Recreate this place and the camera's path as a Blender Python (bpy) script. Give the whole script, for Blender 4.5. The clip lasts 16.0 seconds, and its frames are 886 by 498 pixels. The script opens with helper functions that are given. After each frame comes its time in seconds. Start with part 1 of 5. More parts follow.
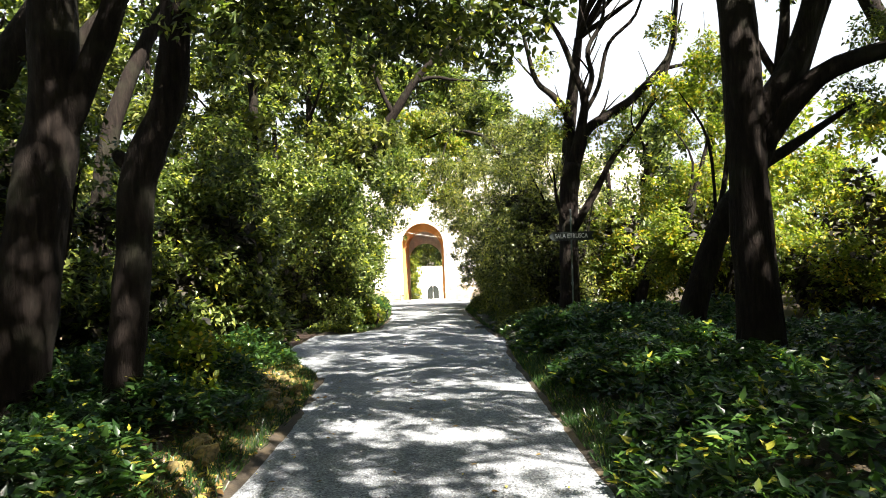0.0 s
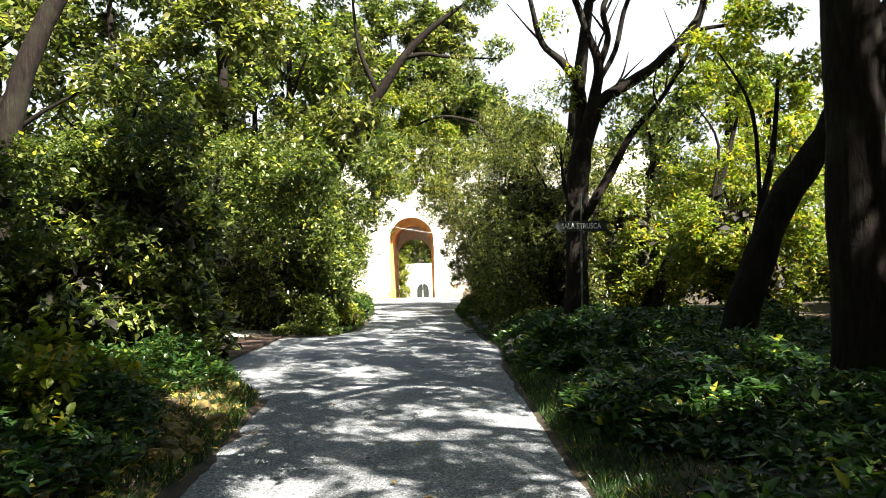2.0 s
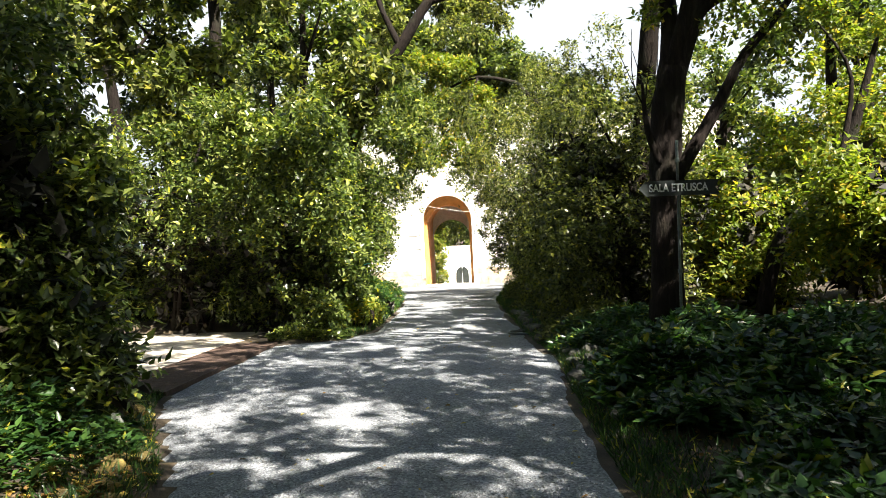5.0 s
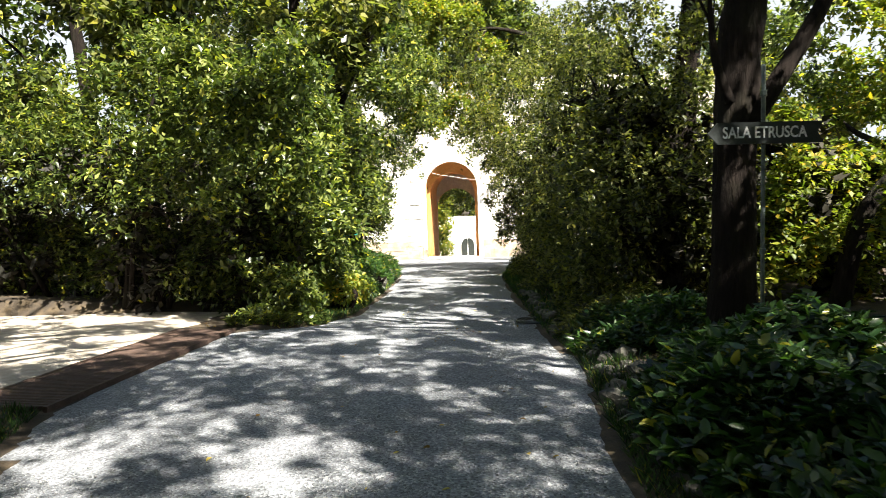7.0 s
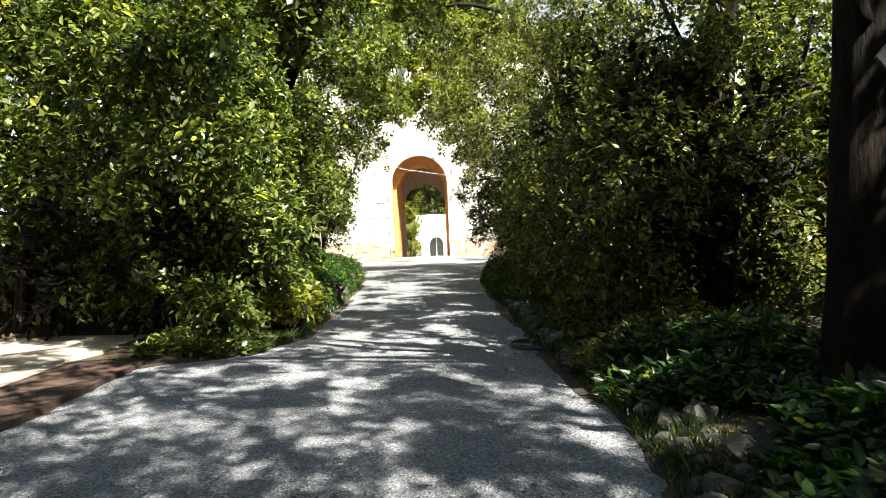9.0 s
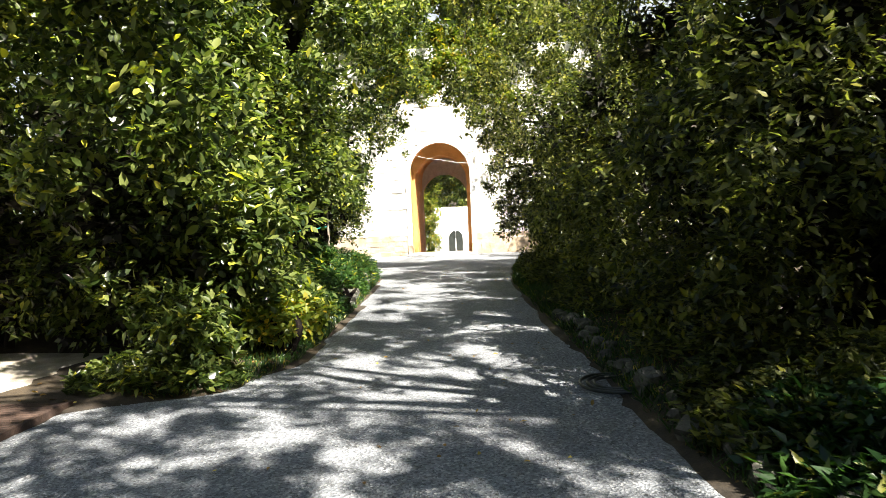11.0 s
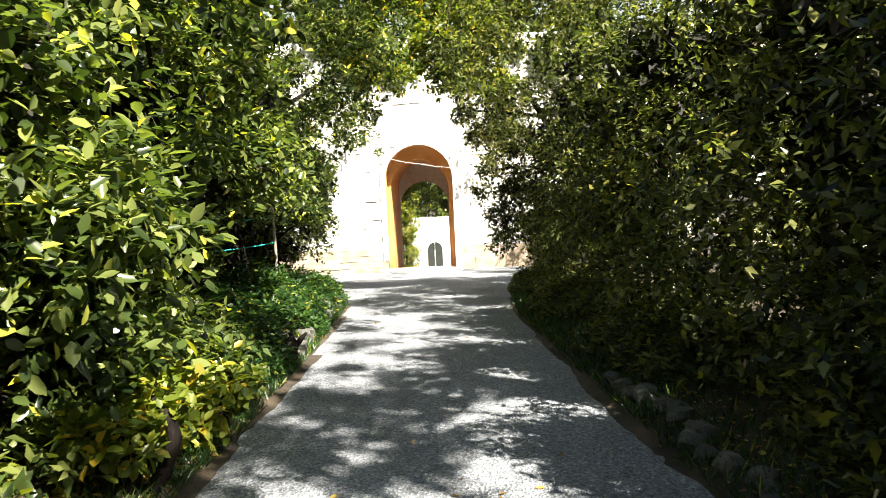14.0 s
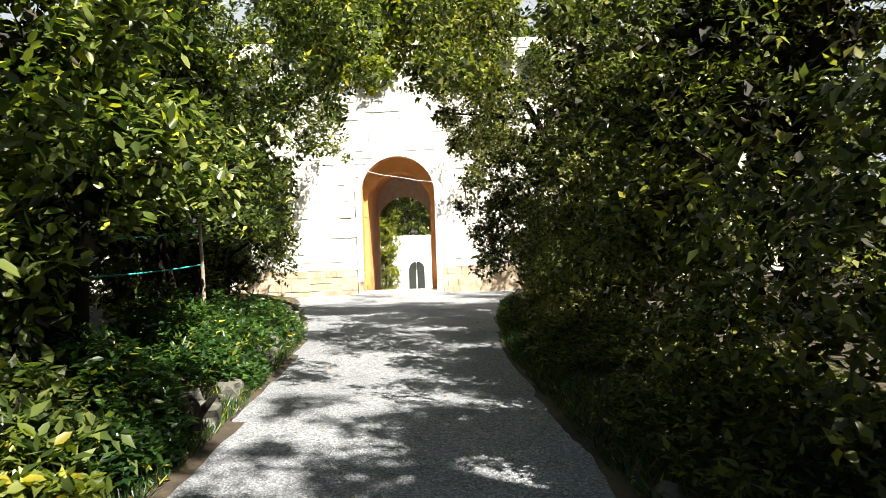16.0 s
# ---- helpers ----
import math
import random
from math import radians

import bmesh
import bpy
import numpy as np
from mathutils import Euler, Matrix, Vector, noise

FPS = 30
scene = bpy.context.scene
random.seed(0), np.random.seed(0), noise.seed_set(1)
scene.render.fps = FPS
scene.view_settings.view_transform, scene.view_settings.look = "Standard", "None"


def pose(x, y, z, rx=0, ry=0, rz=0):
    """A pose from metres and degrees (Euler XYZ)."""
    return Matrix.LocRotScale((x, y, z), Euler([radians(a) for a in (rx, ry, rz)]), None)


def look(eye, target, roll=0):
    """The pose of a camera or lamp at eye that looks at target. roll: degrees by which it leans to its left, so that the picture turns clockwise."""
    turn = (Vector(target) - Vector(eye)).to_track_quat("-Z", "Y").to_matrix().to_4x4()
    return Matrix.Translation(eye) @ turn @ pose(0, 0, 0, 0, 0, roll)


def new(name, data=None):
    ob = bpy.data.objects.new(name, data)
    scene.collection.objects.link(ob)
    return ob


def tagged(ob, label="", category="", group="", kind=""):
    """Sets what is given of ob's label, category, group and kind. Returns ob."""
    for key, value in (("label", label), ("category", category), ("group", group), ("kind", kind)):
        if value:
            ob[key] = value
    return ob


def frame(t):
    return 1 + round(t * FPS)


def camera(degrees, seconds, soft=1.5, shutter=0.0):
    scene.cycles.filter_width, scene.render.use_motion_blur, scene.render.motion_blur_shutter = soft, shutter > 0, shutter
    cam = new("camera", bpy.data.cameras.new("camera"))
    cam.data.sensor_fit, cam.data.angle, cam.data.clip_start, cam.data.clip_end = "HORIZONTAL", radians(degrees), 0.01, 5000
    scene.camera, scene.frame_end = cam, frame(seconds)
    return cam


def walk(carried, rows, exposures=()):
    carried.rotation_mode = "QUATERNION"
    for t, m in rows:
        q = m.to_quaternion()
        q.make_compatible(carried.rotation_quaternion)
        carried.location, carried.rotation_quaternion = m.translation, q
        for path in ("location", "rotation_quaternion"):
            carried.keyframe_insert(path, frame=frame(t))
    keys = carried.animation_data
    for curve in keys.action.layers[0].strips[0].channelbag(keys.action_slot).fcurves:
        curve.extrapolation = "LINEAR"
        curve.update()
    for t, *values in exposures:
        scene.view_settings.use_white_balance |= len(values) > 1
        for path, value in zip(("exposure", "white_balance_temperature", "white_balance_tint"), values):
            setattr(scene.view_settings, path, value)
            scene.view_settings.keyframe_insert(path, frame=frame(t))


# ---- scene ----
EXPO = [(0.0, 2.6), (1.5, 2.55), (3.5, 2.45), (6.5, 2.4), (8.0, 2.15), (9.0, 2.15), (11.5, 2.3), (12.5, 2.5), (14.0, 2.3), (16.0, 1.95)]
cam = camera(63.7, 16.0, soft=0.8, shutter=0.25)
METRES, EYE = 19.0, 1.5
ROWS = [
    (0.0, 0.0, 0.0, 0.0, -0.05, -1.18, 2.38),
    (0.5, -0.0011, 0.0324, -0.0019, -0.52, -1.76, 2.42),
    (1.0, 0.0028, 0.0618, -0.0034, -0.4, -0.57, 2.91),
    (1.5, 0.0022, 0.0946, -0.007, 2.74, -0.43, 2.25),
    (2.0, 0.0068, 0.1256, -0.01, -0.66, -1.32, 1.37),
    (2.5, 0.0039, 0.1599, -0.0102, 3.25, -1.36, 1.27),
    (3.0, 0.0044, 0.1897, -0.0097, 0.33, -1.88, 1.52),
    (3.5, 0.0077, 0.2217, -0.0114, 1.45, -2.16, 2.58),
    (6.0, 0.0147, 0.3787, -0.0208, 2.79, -3.94, 2.66),
    (6.5, 0.0157, 0.4099, -0.0229, 1.85, -4.88, 1.76),
    (7.0, 0.0174, 0.4407, -0.0249, 3.19, -5.0, 2.04),
    (7.5, 0.0135, 0.4732, -0.0282, 5.34, -4.76, 1.65),
    (8.0, 0.013, 0.5058, -0.0311, 1.9, -5.54, 2.61),
    (8.5, 0.0093, 0.5371, -0.0312, 3.38, -5.3, 3.33),
    (9.0, 0.0071, 0.5695, -0.0328, 0.48, -5.2, 2.62),
    (11.5, -0.0086, 0.7242, -0.0415, 3.18, -6.14, 2.25),
    (12.0, -0.0114, 0.7557, -0.0418, 7.26, -7.31, 2.63),
    (12.5, -0.0144, 0.7849, -0.0425, 2.04, -6.64, 2.28),
    (13.0, -0.0162, 0.8147, -0.0442, 1.99, -6.01, 2.88),
    (13.5, -0.0196, 0.8443, -0.0464, 2.47, -5.47, 2.56),
    (14.0, -0.0174, 0.8736, -0.0488, -0.01, -4.93, 2.67),
    (14.5, -0.0174, 0.9038, -0.05, 1.91, -4.51, 2.43),
    (15.0, -0.0158, 0.9325, -0.05, -4.63, -4.32, 1.58),
    (15.5, -0.0127, 0.9635, -0.0525, -1.34, -3.44, 1.78),
    (16.0, -0.0112, 0.9941, -0.0544, -1.25, -3.48, 1.8),
]
walk(cam, [(t, pose(0, 0, EYE) @ pose(METRES * x, METRES * y, METRES * z, 90 + pitch, roll, yaw))
           for t, x, y, z, yaw, pitch, roll in ROWS], exposures=EXPO)

# ---- light ----
SUN_AZ, SUN_EL = radians(142), radians(50)      # the sun stands behind the walker, to the right
world = bpy.data.worlds.new("sky")
scene.world = world
world.use_nodes = True
wn = world.node_tree
sky = wn.nodes.new("ShaderNodeTexSky")
sky.sky_type, sky.sun_disc = "NISHITA", False
sky.sun_elevation, sky.sun_rotation = SUN_EL, SUN_AZ
sky.dust_density = 1.5
wn.links.new(sky.outputs[0], wn.nodes["Background"].inputs[0])
wn.nodes["Background"].inputs[1].default_value = 0.034
sun_data = bpy.data.lights.new("sun", "SUN")
sun_data.energy, sun_data.angle, sun_data.color = 5.0, radians(0.5), (1.0, 0.93, 0.82)
sun = new("sun", sun_data)
to_sun = Vector((math.sin(SUN_AZ) * math.cos(SUN_EL), math.cos(SUN_AZ) * math.cos(SUN_EL), math.sin(SUN_EL)))
sun.matrix_world = look(to_sun * 60, (0, 0, 0))


# ---- materials ----
def mat(name):
    m = bpy.data.materials.new(name)
    m.use_nodes = True
    t = m.node_tree
    return m, t, t.nodes["Principled BSDF"]


def node(t, kind, **kw):
    n = t.nodes.new(kind)
    for k, v in kw.items():
        n.inputs[k].default_value = v
    return n


def ramp(t, fac, stops):
    r = t.nodes.new("ShaderNodeValToRGB")
    e = r.color_ramp.elements
    while len(e) < len(stops):
        e.new(0.5)
    for el, (p, c) in zip(e, stops):
        el.position, el.color = p, (*c, 1)
    t.links.new(fac, r.inputs[0])
    return r.outputs[0]


def mix(t, fac, a, b, mode="MIX"):
    n = t.nodes.new("ShaderNodeMix")
    n.data_type, n.blend_type = "RGBA", mode
    for s, v in ((n.inputs[0], fac), (n.inputs[6], a), (n.inputs[7], b)):
        if isinstance(v, bpy.types.NodeSocket):
            t.links.new(v, s)
        else:
            s.default_value = v if isinstance(v, float) else (*v, 1)
    return n.outputs[2]


def coords(t, scale=(1, 1, 1), kind="Position"):
    g = t.nodes.new("ShaderNodeNewGeometry")
    m = t.nodes.new("ShaderNodeMapping")
    m.inputs["Scale"].default_value = scale
    t.links.new(g.outputs[kind], m.inputs[0])
    return m.outputs[0]


def noise_tex(t, vec, scale, detail=4.0, rough=0.6):
    n = node(t, "ShaderNodeTexNoise", Scale=scale, Detail=detail, Roughness=rough)
    t.links.new(vec, n.inputs["Vector"])
    return n.outputs["Fac"]


def bump(t, bsdf, height, strength, dist):
    b = node(t, "ShaderNodeBump", Strength=strength, Distance=dist)
    t.links.new(height, b.inputs["Height"])
    t.links.new(b.outputs[0], bsdf.inputs["Normal"])


def leaf_material(name, dark, mid, light, odd, odd_from=0.95, gloss=0.32, through_share=0.38):
    m, t, p = mat(name)
    g = t.nodes.new("ShaderNodeNewGeometry")
    c = ramp(t, g.outputs["Random Per Island"], [(0.0, dark), (0.45, mid), (odd_from - 0.06, light), (odd_from, odd)])
    patch = noise_tex(t, coords(t), 0.9, 2.0)
    vary = ramp(t, patch, [(0.34, (0.7, 0.76, 0.7)), (0.66, (1.25, 1.2, 1.05))])
    c = mix(t, 1.0, c, vary, "MULTIPLY")
    t.links.new(c, p.inputs["Base Color"])
    p.inputs["Roughness"].default_value = gloss
    p.inputs["Specular IOR Level"].default_value = 0.5
    tr = t.nodes.new("ShaderNodeBsdfTranslucent")
    t.links.new(mix(t, 1.0, c, (1.35, 1.55, 0.6), "MULTIPLY"), tr.inputs[0])
    ms = t.nodes.new("ShaderNodeMixShader")
    ms.inputs[0].default_value = through_share
    t.links.new(p.outputs[0], ms.inputs[1])
    t.links.new(tr.outputs[0], ms.inputs[2])
    t.links.new(ms.outputs[0], t.nodes["Material Output"].inputs[0])
    return m


LEAF = leaf_material("laurel_leaf", (0.01, 0.02, 0.007), (0.064, 0.094, 0.024), (0.2, 0.225, 0.07), (0.48, 0.44, 0.05), 0.99, 0.31, 0.4)
LEAF_YELLOW = leaf_material("yellowing_leaf", (0.055, 0.085, 0.014), (0.14, 0.18, 0.025), (0.25, 0.26, 0.035), (0.4, 0.28, 0.03), 0.93, 0.45, 0.5)
LEAF_OAK = leaf_material("holm_oak_leaf", (0.01, 0.016, 0.007), (0.07, 0.086, 0.026), (0.23, 0.23, 0.085), (0.25, 0.23, 0.04), 0.97, 0.3, 0.48)
LEAF_LOW = leaf_material("ground_cover_leaf", (0.008, 0.022, 0.008), (0.025, 0.062, 0.018), (0.06, 0.12, 0.028), (0.3, 0.28, 0.04), 0.98)
# near-black brown: the shade inside the crowns is put into this colour
LEAF_INNER_DARK = leaf_material("dark_filler_leaf", (0.008, 0.007, 0.005), (0.014, 0.013, 0.008), (0.028, 0.024, 0.014), (0.04, 0.03, 0.015), 0.95, 0.8, 0.05)
LEAF_DRY = leaf_material("dry_fallen_leaf", (0.1, 0.055, 0.02), (0.24, 0.14, 0.04), (0.42, 0.3, 0.06), (0.5, 0.4, 0.1), 0.9, 0.6, 0.2)


def bark_material():
    m, t, p = mat("dark_bark")
    v = coords(t, (14, 14, 2.5))
    n = noise_tex(t, v, 1.6, 6.0, 0.7)
    big = noise_tex(t, coords(t), 2.2, 3.0)
    c = ramp(t, n, [(0.3, (0.005, 0.004, 0.003)), (0.55, (0.016, 0.012, 0.01)), (0.8, (0.038, 0.03, 0.023))])
    c = mix(t, ramp(t, big, [(0.5, (0, 0, 0)), (0.7, (0.5, 0.5, 0.5))]), c, (0.03, 0.032, 0.02))
    t.links.new(c, p.inputs["Base Color"])
    p.inputs["Roughness"].default_value = 0.9
    p.inputs["Specular IOR Level"].default_value = 0.12
    bump(t, p, n, 1.0, 0.045)
    return m


BARK = bark_material()


def gravel_material():
    m, t, p = mat("grey_gravel")
    v = coords(t)
    vor = node(t, "ShaderNodeTexVoronoi", Scale=62.0, Randomness=1.0)
    t.links.new(v, vor.inputs["Vector"])
    n = noise_tex(t, v, 1.1, 5.0)
    fine = noise_tex(t, v, 160.0, 3.0)
    c = ramp(t, vor.outputs["Color"], [(0.1, (0.05, 0.058, 0.068)), (0.4, (0.175, 0.2, 0.235)), (0.7, (0.29, 0.32, 0.36)), (0.92, (0.58, 0.6, 0.61))])
    c = mix(t, 1.0, c, ramp(t, n, [(0.3, (0.62, 0.63, 0.65)), (0.7, (1.1, 1.09, 1.06))]), "MULTIPLY")
    c = mix(t, 0.25, c, ramp(t, fine, [(0.35, (0.08, 0.08, 0.08)), (0.65, (0.55, 0.54, 0.52))]))
    t.links.new(c, p.inputs["Base Color"])
    p.inputs["Roughness"].default_value = 0.85
    bump(t, p, vor.outputs["Distance"], 1.0, 0.016)
    return m


GRAVEL = gravel_material()


def blotchy(name, stops, scale, rough=0.9, strength=0.6, dist=0.03, fine=60.0):
    m, t, p = mat(name)
    v = coords(t)
    n = noise_tex(t, v, scale, 8.0, 0.68)
    f = noise_tex(t, v, fine, 4.0)
    c = ramp(t, n, stops)
    c = mix(t, 1.0, c, ramp(t, f, [(0.3, (0.7, 0.7, 0.7)), (0.7, (1.25, 1.25, 1.25))]), "MULTIPLY")
    t.links.new(c, p.inputs["Base Color"])
    p.inputs["Roughness"].default_value = rough
    bump(t, p, mix(t, 0.4, n, f), strength, dist)
    return m


SOIL = blotchy("leaf_litter_soil", [(0.3, (0.014, 0.011, 0.008)), (0.5, (0.042, 0.031, 0.019)), (0.7, (0.1, 0.072, 0.038))], 3.0)
SAND = blotchy("pale_sandy_gravel", [(0.3, (0.3, 0.26, 0.21)), (0.55, (0.46, 0.41, 0.34)), (0.75, (0.6, 0.55, 0.47))], 4.0, fine=110.0)
STONE = blotchy("rough_kerb_stone", [(0.3, (0.04, 0.04, 0.032)), (0.55, (0.1, 0.097, 0.08)), (0.75, (0.21, 0.2, 0.165))], 7.0)
MOSS = blotchy("mossy_stone", [(0.35, (0.06, 0.05, 0.025)), (0.55, (0.17, 0.125, 0.035)), (0.75, (0.32, 0.25, 0.06))], 9.0)
WALLSTONE = blotchy("pale_limestone", [(0.25, (0.5, 0.46, 0.4)), (0.5, (0.68, 0.65, 0.6)), (0.75, (0.8, 0.78, 0.74))], 1.8)
BASESTONE = blotchy("brown_plinth_stone", [(0.3, (0.28, 0.21, 0.14)), (0.55, (0.45, 0.36, 0.26)), (0.75, (0.6, 0.52, 0.42))], 2.2)
MORTAR = blotchy("pale_mortar", [(0.3, (0.42, 0.38, 0.33)), (0.7, (0.62, 0.58, 0.52))], 5.0)
ORANGE = blotchy("ochre_plaster", [(0.25, (0.38, 0.18, 0.055)), (0.5, (0.55, 0.29, 0.095)), (0.75, (0.64, 0.38, 0.15))], 1.3, strength=0.3, dist=0.01)
WHITEWALL = blotchy("white_render", [(0.3, (0.66, 0.66, 0.66)), (0.7, (0.82, 0.82, 0.81))], 1.4, strength=0.2, dist=0.01)
RUST = blotchy("rust_brown_metal", [(0.3, (0.03, 0.018, 0.013)), (0.55, (0.07, 0.042, 0.03)), (0.75, (0.14, 0.09, 0.062))], 8.0, 0.75)
DARKPAINT = blotchy("dark_green_paint", [(0.3, (0.008, 0.012, 0.011)), (0.7, (0.025, 0.032, 0.03))], 6.0, 0.45, 0.15, 0.004)
STEEL = blotchy("galvanised_tube", [(0.3, (0.03, 0.045, 0.042)), (0.7, (0.13, 0.16, 0.155))], 12.0, 0.35, 0.2, 0.003)
LETTER = blotchy("white_lettering", [(0.3, (0.6, 0.6, 0.6)), (0.7, (0.85, 0.85, 0.85))], 20.0, 0.6, 0.1, 0.001)
CORD = blotchy("turquoise_cord", [(0.3, (0.0, 0.26, 0.22)), (0.7, (0.02, 0.42, 0.36))], 20.0, 0.5, 0.2, 0.002)
PEBBLE = blotchy("pebble", [(0.35, (0.08, 0.085, 0.09)), (0.5, (0.22, 0.225, 0.23)), (0.65, (0.4, 0.4, 0.39))], 60.0, 0.8, 0.1, 0.002)
WOODPOST = blotchy("weathered_wood", [(0.3, (0.16, 0.13, 0.1)), (0.7, (0.36, 0.31, 0.25))], 14.0)


# ---- mesh helpers ----
def link(name, bm, material, parent=None, label=""):
    me = bpy.data.meshes.new(name)
    bm.to_mesh(me)
    bm.free()
    me.materials.append(material)
    ob = new(name, me)
    if parent is not None:
        ob.parent = parent
    if label:
        tagged(ob, label)
    return ob


def part(name, bm, material, parent, label=""):
    return link(name, bm, material, parent, label)


def thing(name, x, y, z, label, category, group=""):
    ob = new(name)
    ob.location = (x, y, z)
    ob.empty_display_size = 0.1
    return tagged(ob, label, category, group)


def box(bm, lo, hi, bevel=0.0):
    r = bmesh.ops.create_cube(bm, size=1.0)
    vs = r["verts"]
    for v in vs:
        v.co = Vector([lo[i] + (v.co[i] + 0.5) * (hi[i] - lo[i]) for i in range(3)])
    if bevel:
        es = list({e for v in vs for e in v.link_edges})
        bmesh.ops.bevel(bm, geom=es, offset=bevel, segments=1, affect="EDGES")
    return bm


def tube(bm, pts, radii, sides=10, rough=0.0, seed=0):
    """A tapered, slightly gnarled tube along pts."""
    rng = random.Random(seed)
    pts = [Vector(p) for p in pts]
    fine, rad = [], []
    n = len(pts)
    for i in range(n - 1):
        p0, p1, p2, p3 = pts[max(i - 1, 0)], pts[i], pts[i + 1], pts[min(i + 2, n - 1)]
        for k in range(4):
            s = k / 4
            fine.append(0.5 * (2 * p1 + (p2 - p0) * s + (2 * p0 - 5 * p1 + 4 * p2 - p3) * s * s + (3 * p1 - p0 - 3 * p2 + p3) * s ** 3))
            rad.append(radii[i] + (radii[i + 1] - radii[i]) * s)
    fine.append(pts[-1])
    rad.append(radii[-1])
    rings = []
    side = Vector((1, 0.13, 0.07))
    for i, (p, r) in enumerate(zip(fine, rad)):
        d = (fine[min(i + 1, len(fine) - 1)] - fine[max(i - 1, 0)]).normalized()
        a = d.cross(side)
        if a.length < 0.1:
            a = d.cross(Vector((0, 1, 0)))
        a.normalize()
        b = d.cross(a)
        ring = []
        for k in range(sides):
            w = 2 * math.pi * k / sides
            q = p + (a * math.cos(w) + b * math.sin(w)) * r
            if rough:
                q += (a * math.cos(w) + b * math.sin(w)) * r * rough * (noise.noise(q * 4) + 0.6 * noise.noise(q * 11))
            ring.append(bm.verts.new(q))
        rings.append(ring)
    for u, v in zip(rings, rings[1:]):
        for k in range(sides):
            bm.faces.new((u[k], u[(k + 1) % sides], v[(k + 1) % sides], v[k])).smooth = True
    bm.faces.new(rings[0][::-1])
    bm.faces.new(rings[-1])
    return bm


def stone_bm(sx, sy, sz, seed, cuts=2):
    bm = bmesh.new()
    bmesh.ops.create_icosphere(bm, subdivisions=cuts, radius=1.0)
    for v in bm.verts:
        k = 1 + 0.45 * noise.noise(v.co * 1.5 + Vector((seed * 7.1, 0, 0))) + 0.22 * noise.noise(v.co * 4 + Vector((0, seed * 3.3, 0)))
        c = Vector([math.copysign(abs(a) ** 0.7, a) for a in v.co])
        v.co = Vector((c.x * sx * k, c.y * sy * k, c.z * sz * k))
    return bm


# ---- the plan ----
def lerp_table(table, y):
    for (a, u), (b, v) in zip(table, table[1:]):
        if y <= b:
            s = max(0.0, (y - a) / (b - a))
            return u + (v - u) * s
    return table[-1][1]


LEFT = [(-60, -1.6), (4, -1.6), (9, -1.75), (10.8, -2.0), (13.2, -3.2), (14.3, -3.5), (18.7, -3.5), (19.2, -2.3), (20.4, -1.9), (25, -2.0), (30, -2.3), (35, -3.1), (40, -4.2), (44, -5.0)]
RIGHT = [(-60, 1.1), (5, 1.1), (12, 1.15), (16, 1.3), (18, 1.1), (24, 0.9), (28, 0.8), (33, 1.1), (38, 1.7), (44, 3.0)]
FALL = [(-400, 6.0), (-60, 3.27), (26, -1.42), (43.4, -2.54), (44.6, -2.6), (56, -3.95), (72, -6.05), (90, -6.3), (500, -8)]


def path_left(y):
    return lerp_table(LEFT, y)


def path_right(y):
    return lerp_table(RIGHT, y)


def fall(y):
    return lerp_table(FALL, y)


def plaza(x, y):
    return -12 < x < -3.3 and 14.0 < y < 21.6


def ground_z(x, y):
    z = fall(y)
    far = min(1.0, max(0.0, (44 - y) / 3))
    if plaza(x, y):
        return z - 0.01
    r, l = x - path_right(y), path_left(y) - x
    d = max(r, l)
    if d > 0:
        top = 0.22 if r > 0 else (0.08 if 13 < y < 24 else 0.3)
        z += far * (top * (1 - math.exp(-d / 0.5)) + min(d, 10) * 0.03 + 0.05 * noise.noise(Vector((x, y, 0)) * 0.9))
    else:
        z -= 0.035
    return z


def steps(a, b, s):
    return [a + (b - a) * i / max(1, round((b - a) / s)) for i in range(max(1, round((b - a) / s)) + 1)]


def build_ground():
    xs = [-400, -200, -100, -60, -40, -28, -20, -15] + steps(-12, 8, 0.25) + [10, 13, 17, 22, 30, 42, 60, 100, 200, 400]
    ys = [-400, -150, -60, -30, -15, -8] + steps(-5, 43.5, 0.3) + steps(44, 54, 1.0) + [57, 60, 64, 68, 72, 76, 82, 90, 110, 150, 250, 500]
    verts = [(x, y, ground_z(x, y)) for y in ys for x in xs]
    n = len(xs)
    faces = [(j * n + i, j * n + i + 1, (j + 1) * n + i + 1, (j + 1) * n + i) for j in range(len(ys) - 1) for i in range(n - 1)]
    me = bpy.data.meshes.new("ground")
    me.from_pydata(verts, [], faces)
    me.materials.append(SOIL)
    me.polygons.foreach_set("use_smooth", [True] * len(faces))
    tagged(new("ground", me), "dark soil with leaf litter under the shrubs", "ground", kind="structure")


def strip(name, ys, left, right, lift, cols, material, label, category):
    verts, faces = [], []
    for y in ys:
        l, r = left(y), right(y)
        for i in range(cols + 1):
            s = i / cols
            x = l + (r - l) * s
            if 0 < i < cols:
                wob = 0
            else:
                wob = 0.12 * noise.noise(Vector((x, y * 2.2, 3))) + 0.09 * noise.noise(Vector((x, y * 7, 9)))
            edge = 0.03 * (abs(2 * s - 1) ** 6)
            verts.append((x + wob, y, fall(y) + lift - edge + 0.012 * noise.noise(Vector((x, y, 0)) * 1.7)))
    n = cols + 1
    for j in range(len(ys) - 1):
        for i in range(cols):
            faces.append((j * n + i, j * n + i + 1, (j + 1) * n + i + 1, (j + 1) * n + i))
    me = bpy.data.meshes.new(name)
    me.from_pydata(verts, [], faces)
    me.materials.append(material)
    me.polygons.foreach_set("use_smooth", [True] * len(faces))
    return tagged(new(name, me), label, category, kind="structure")


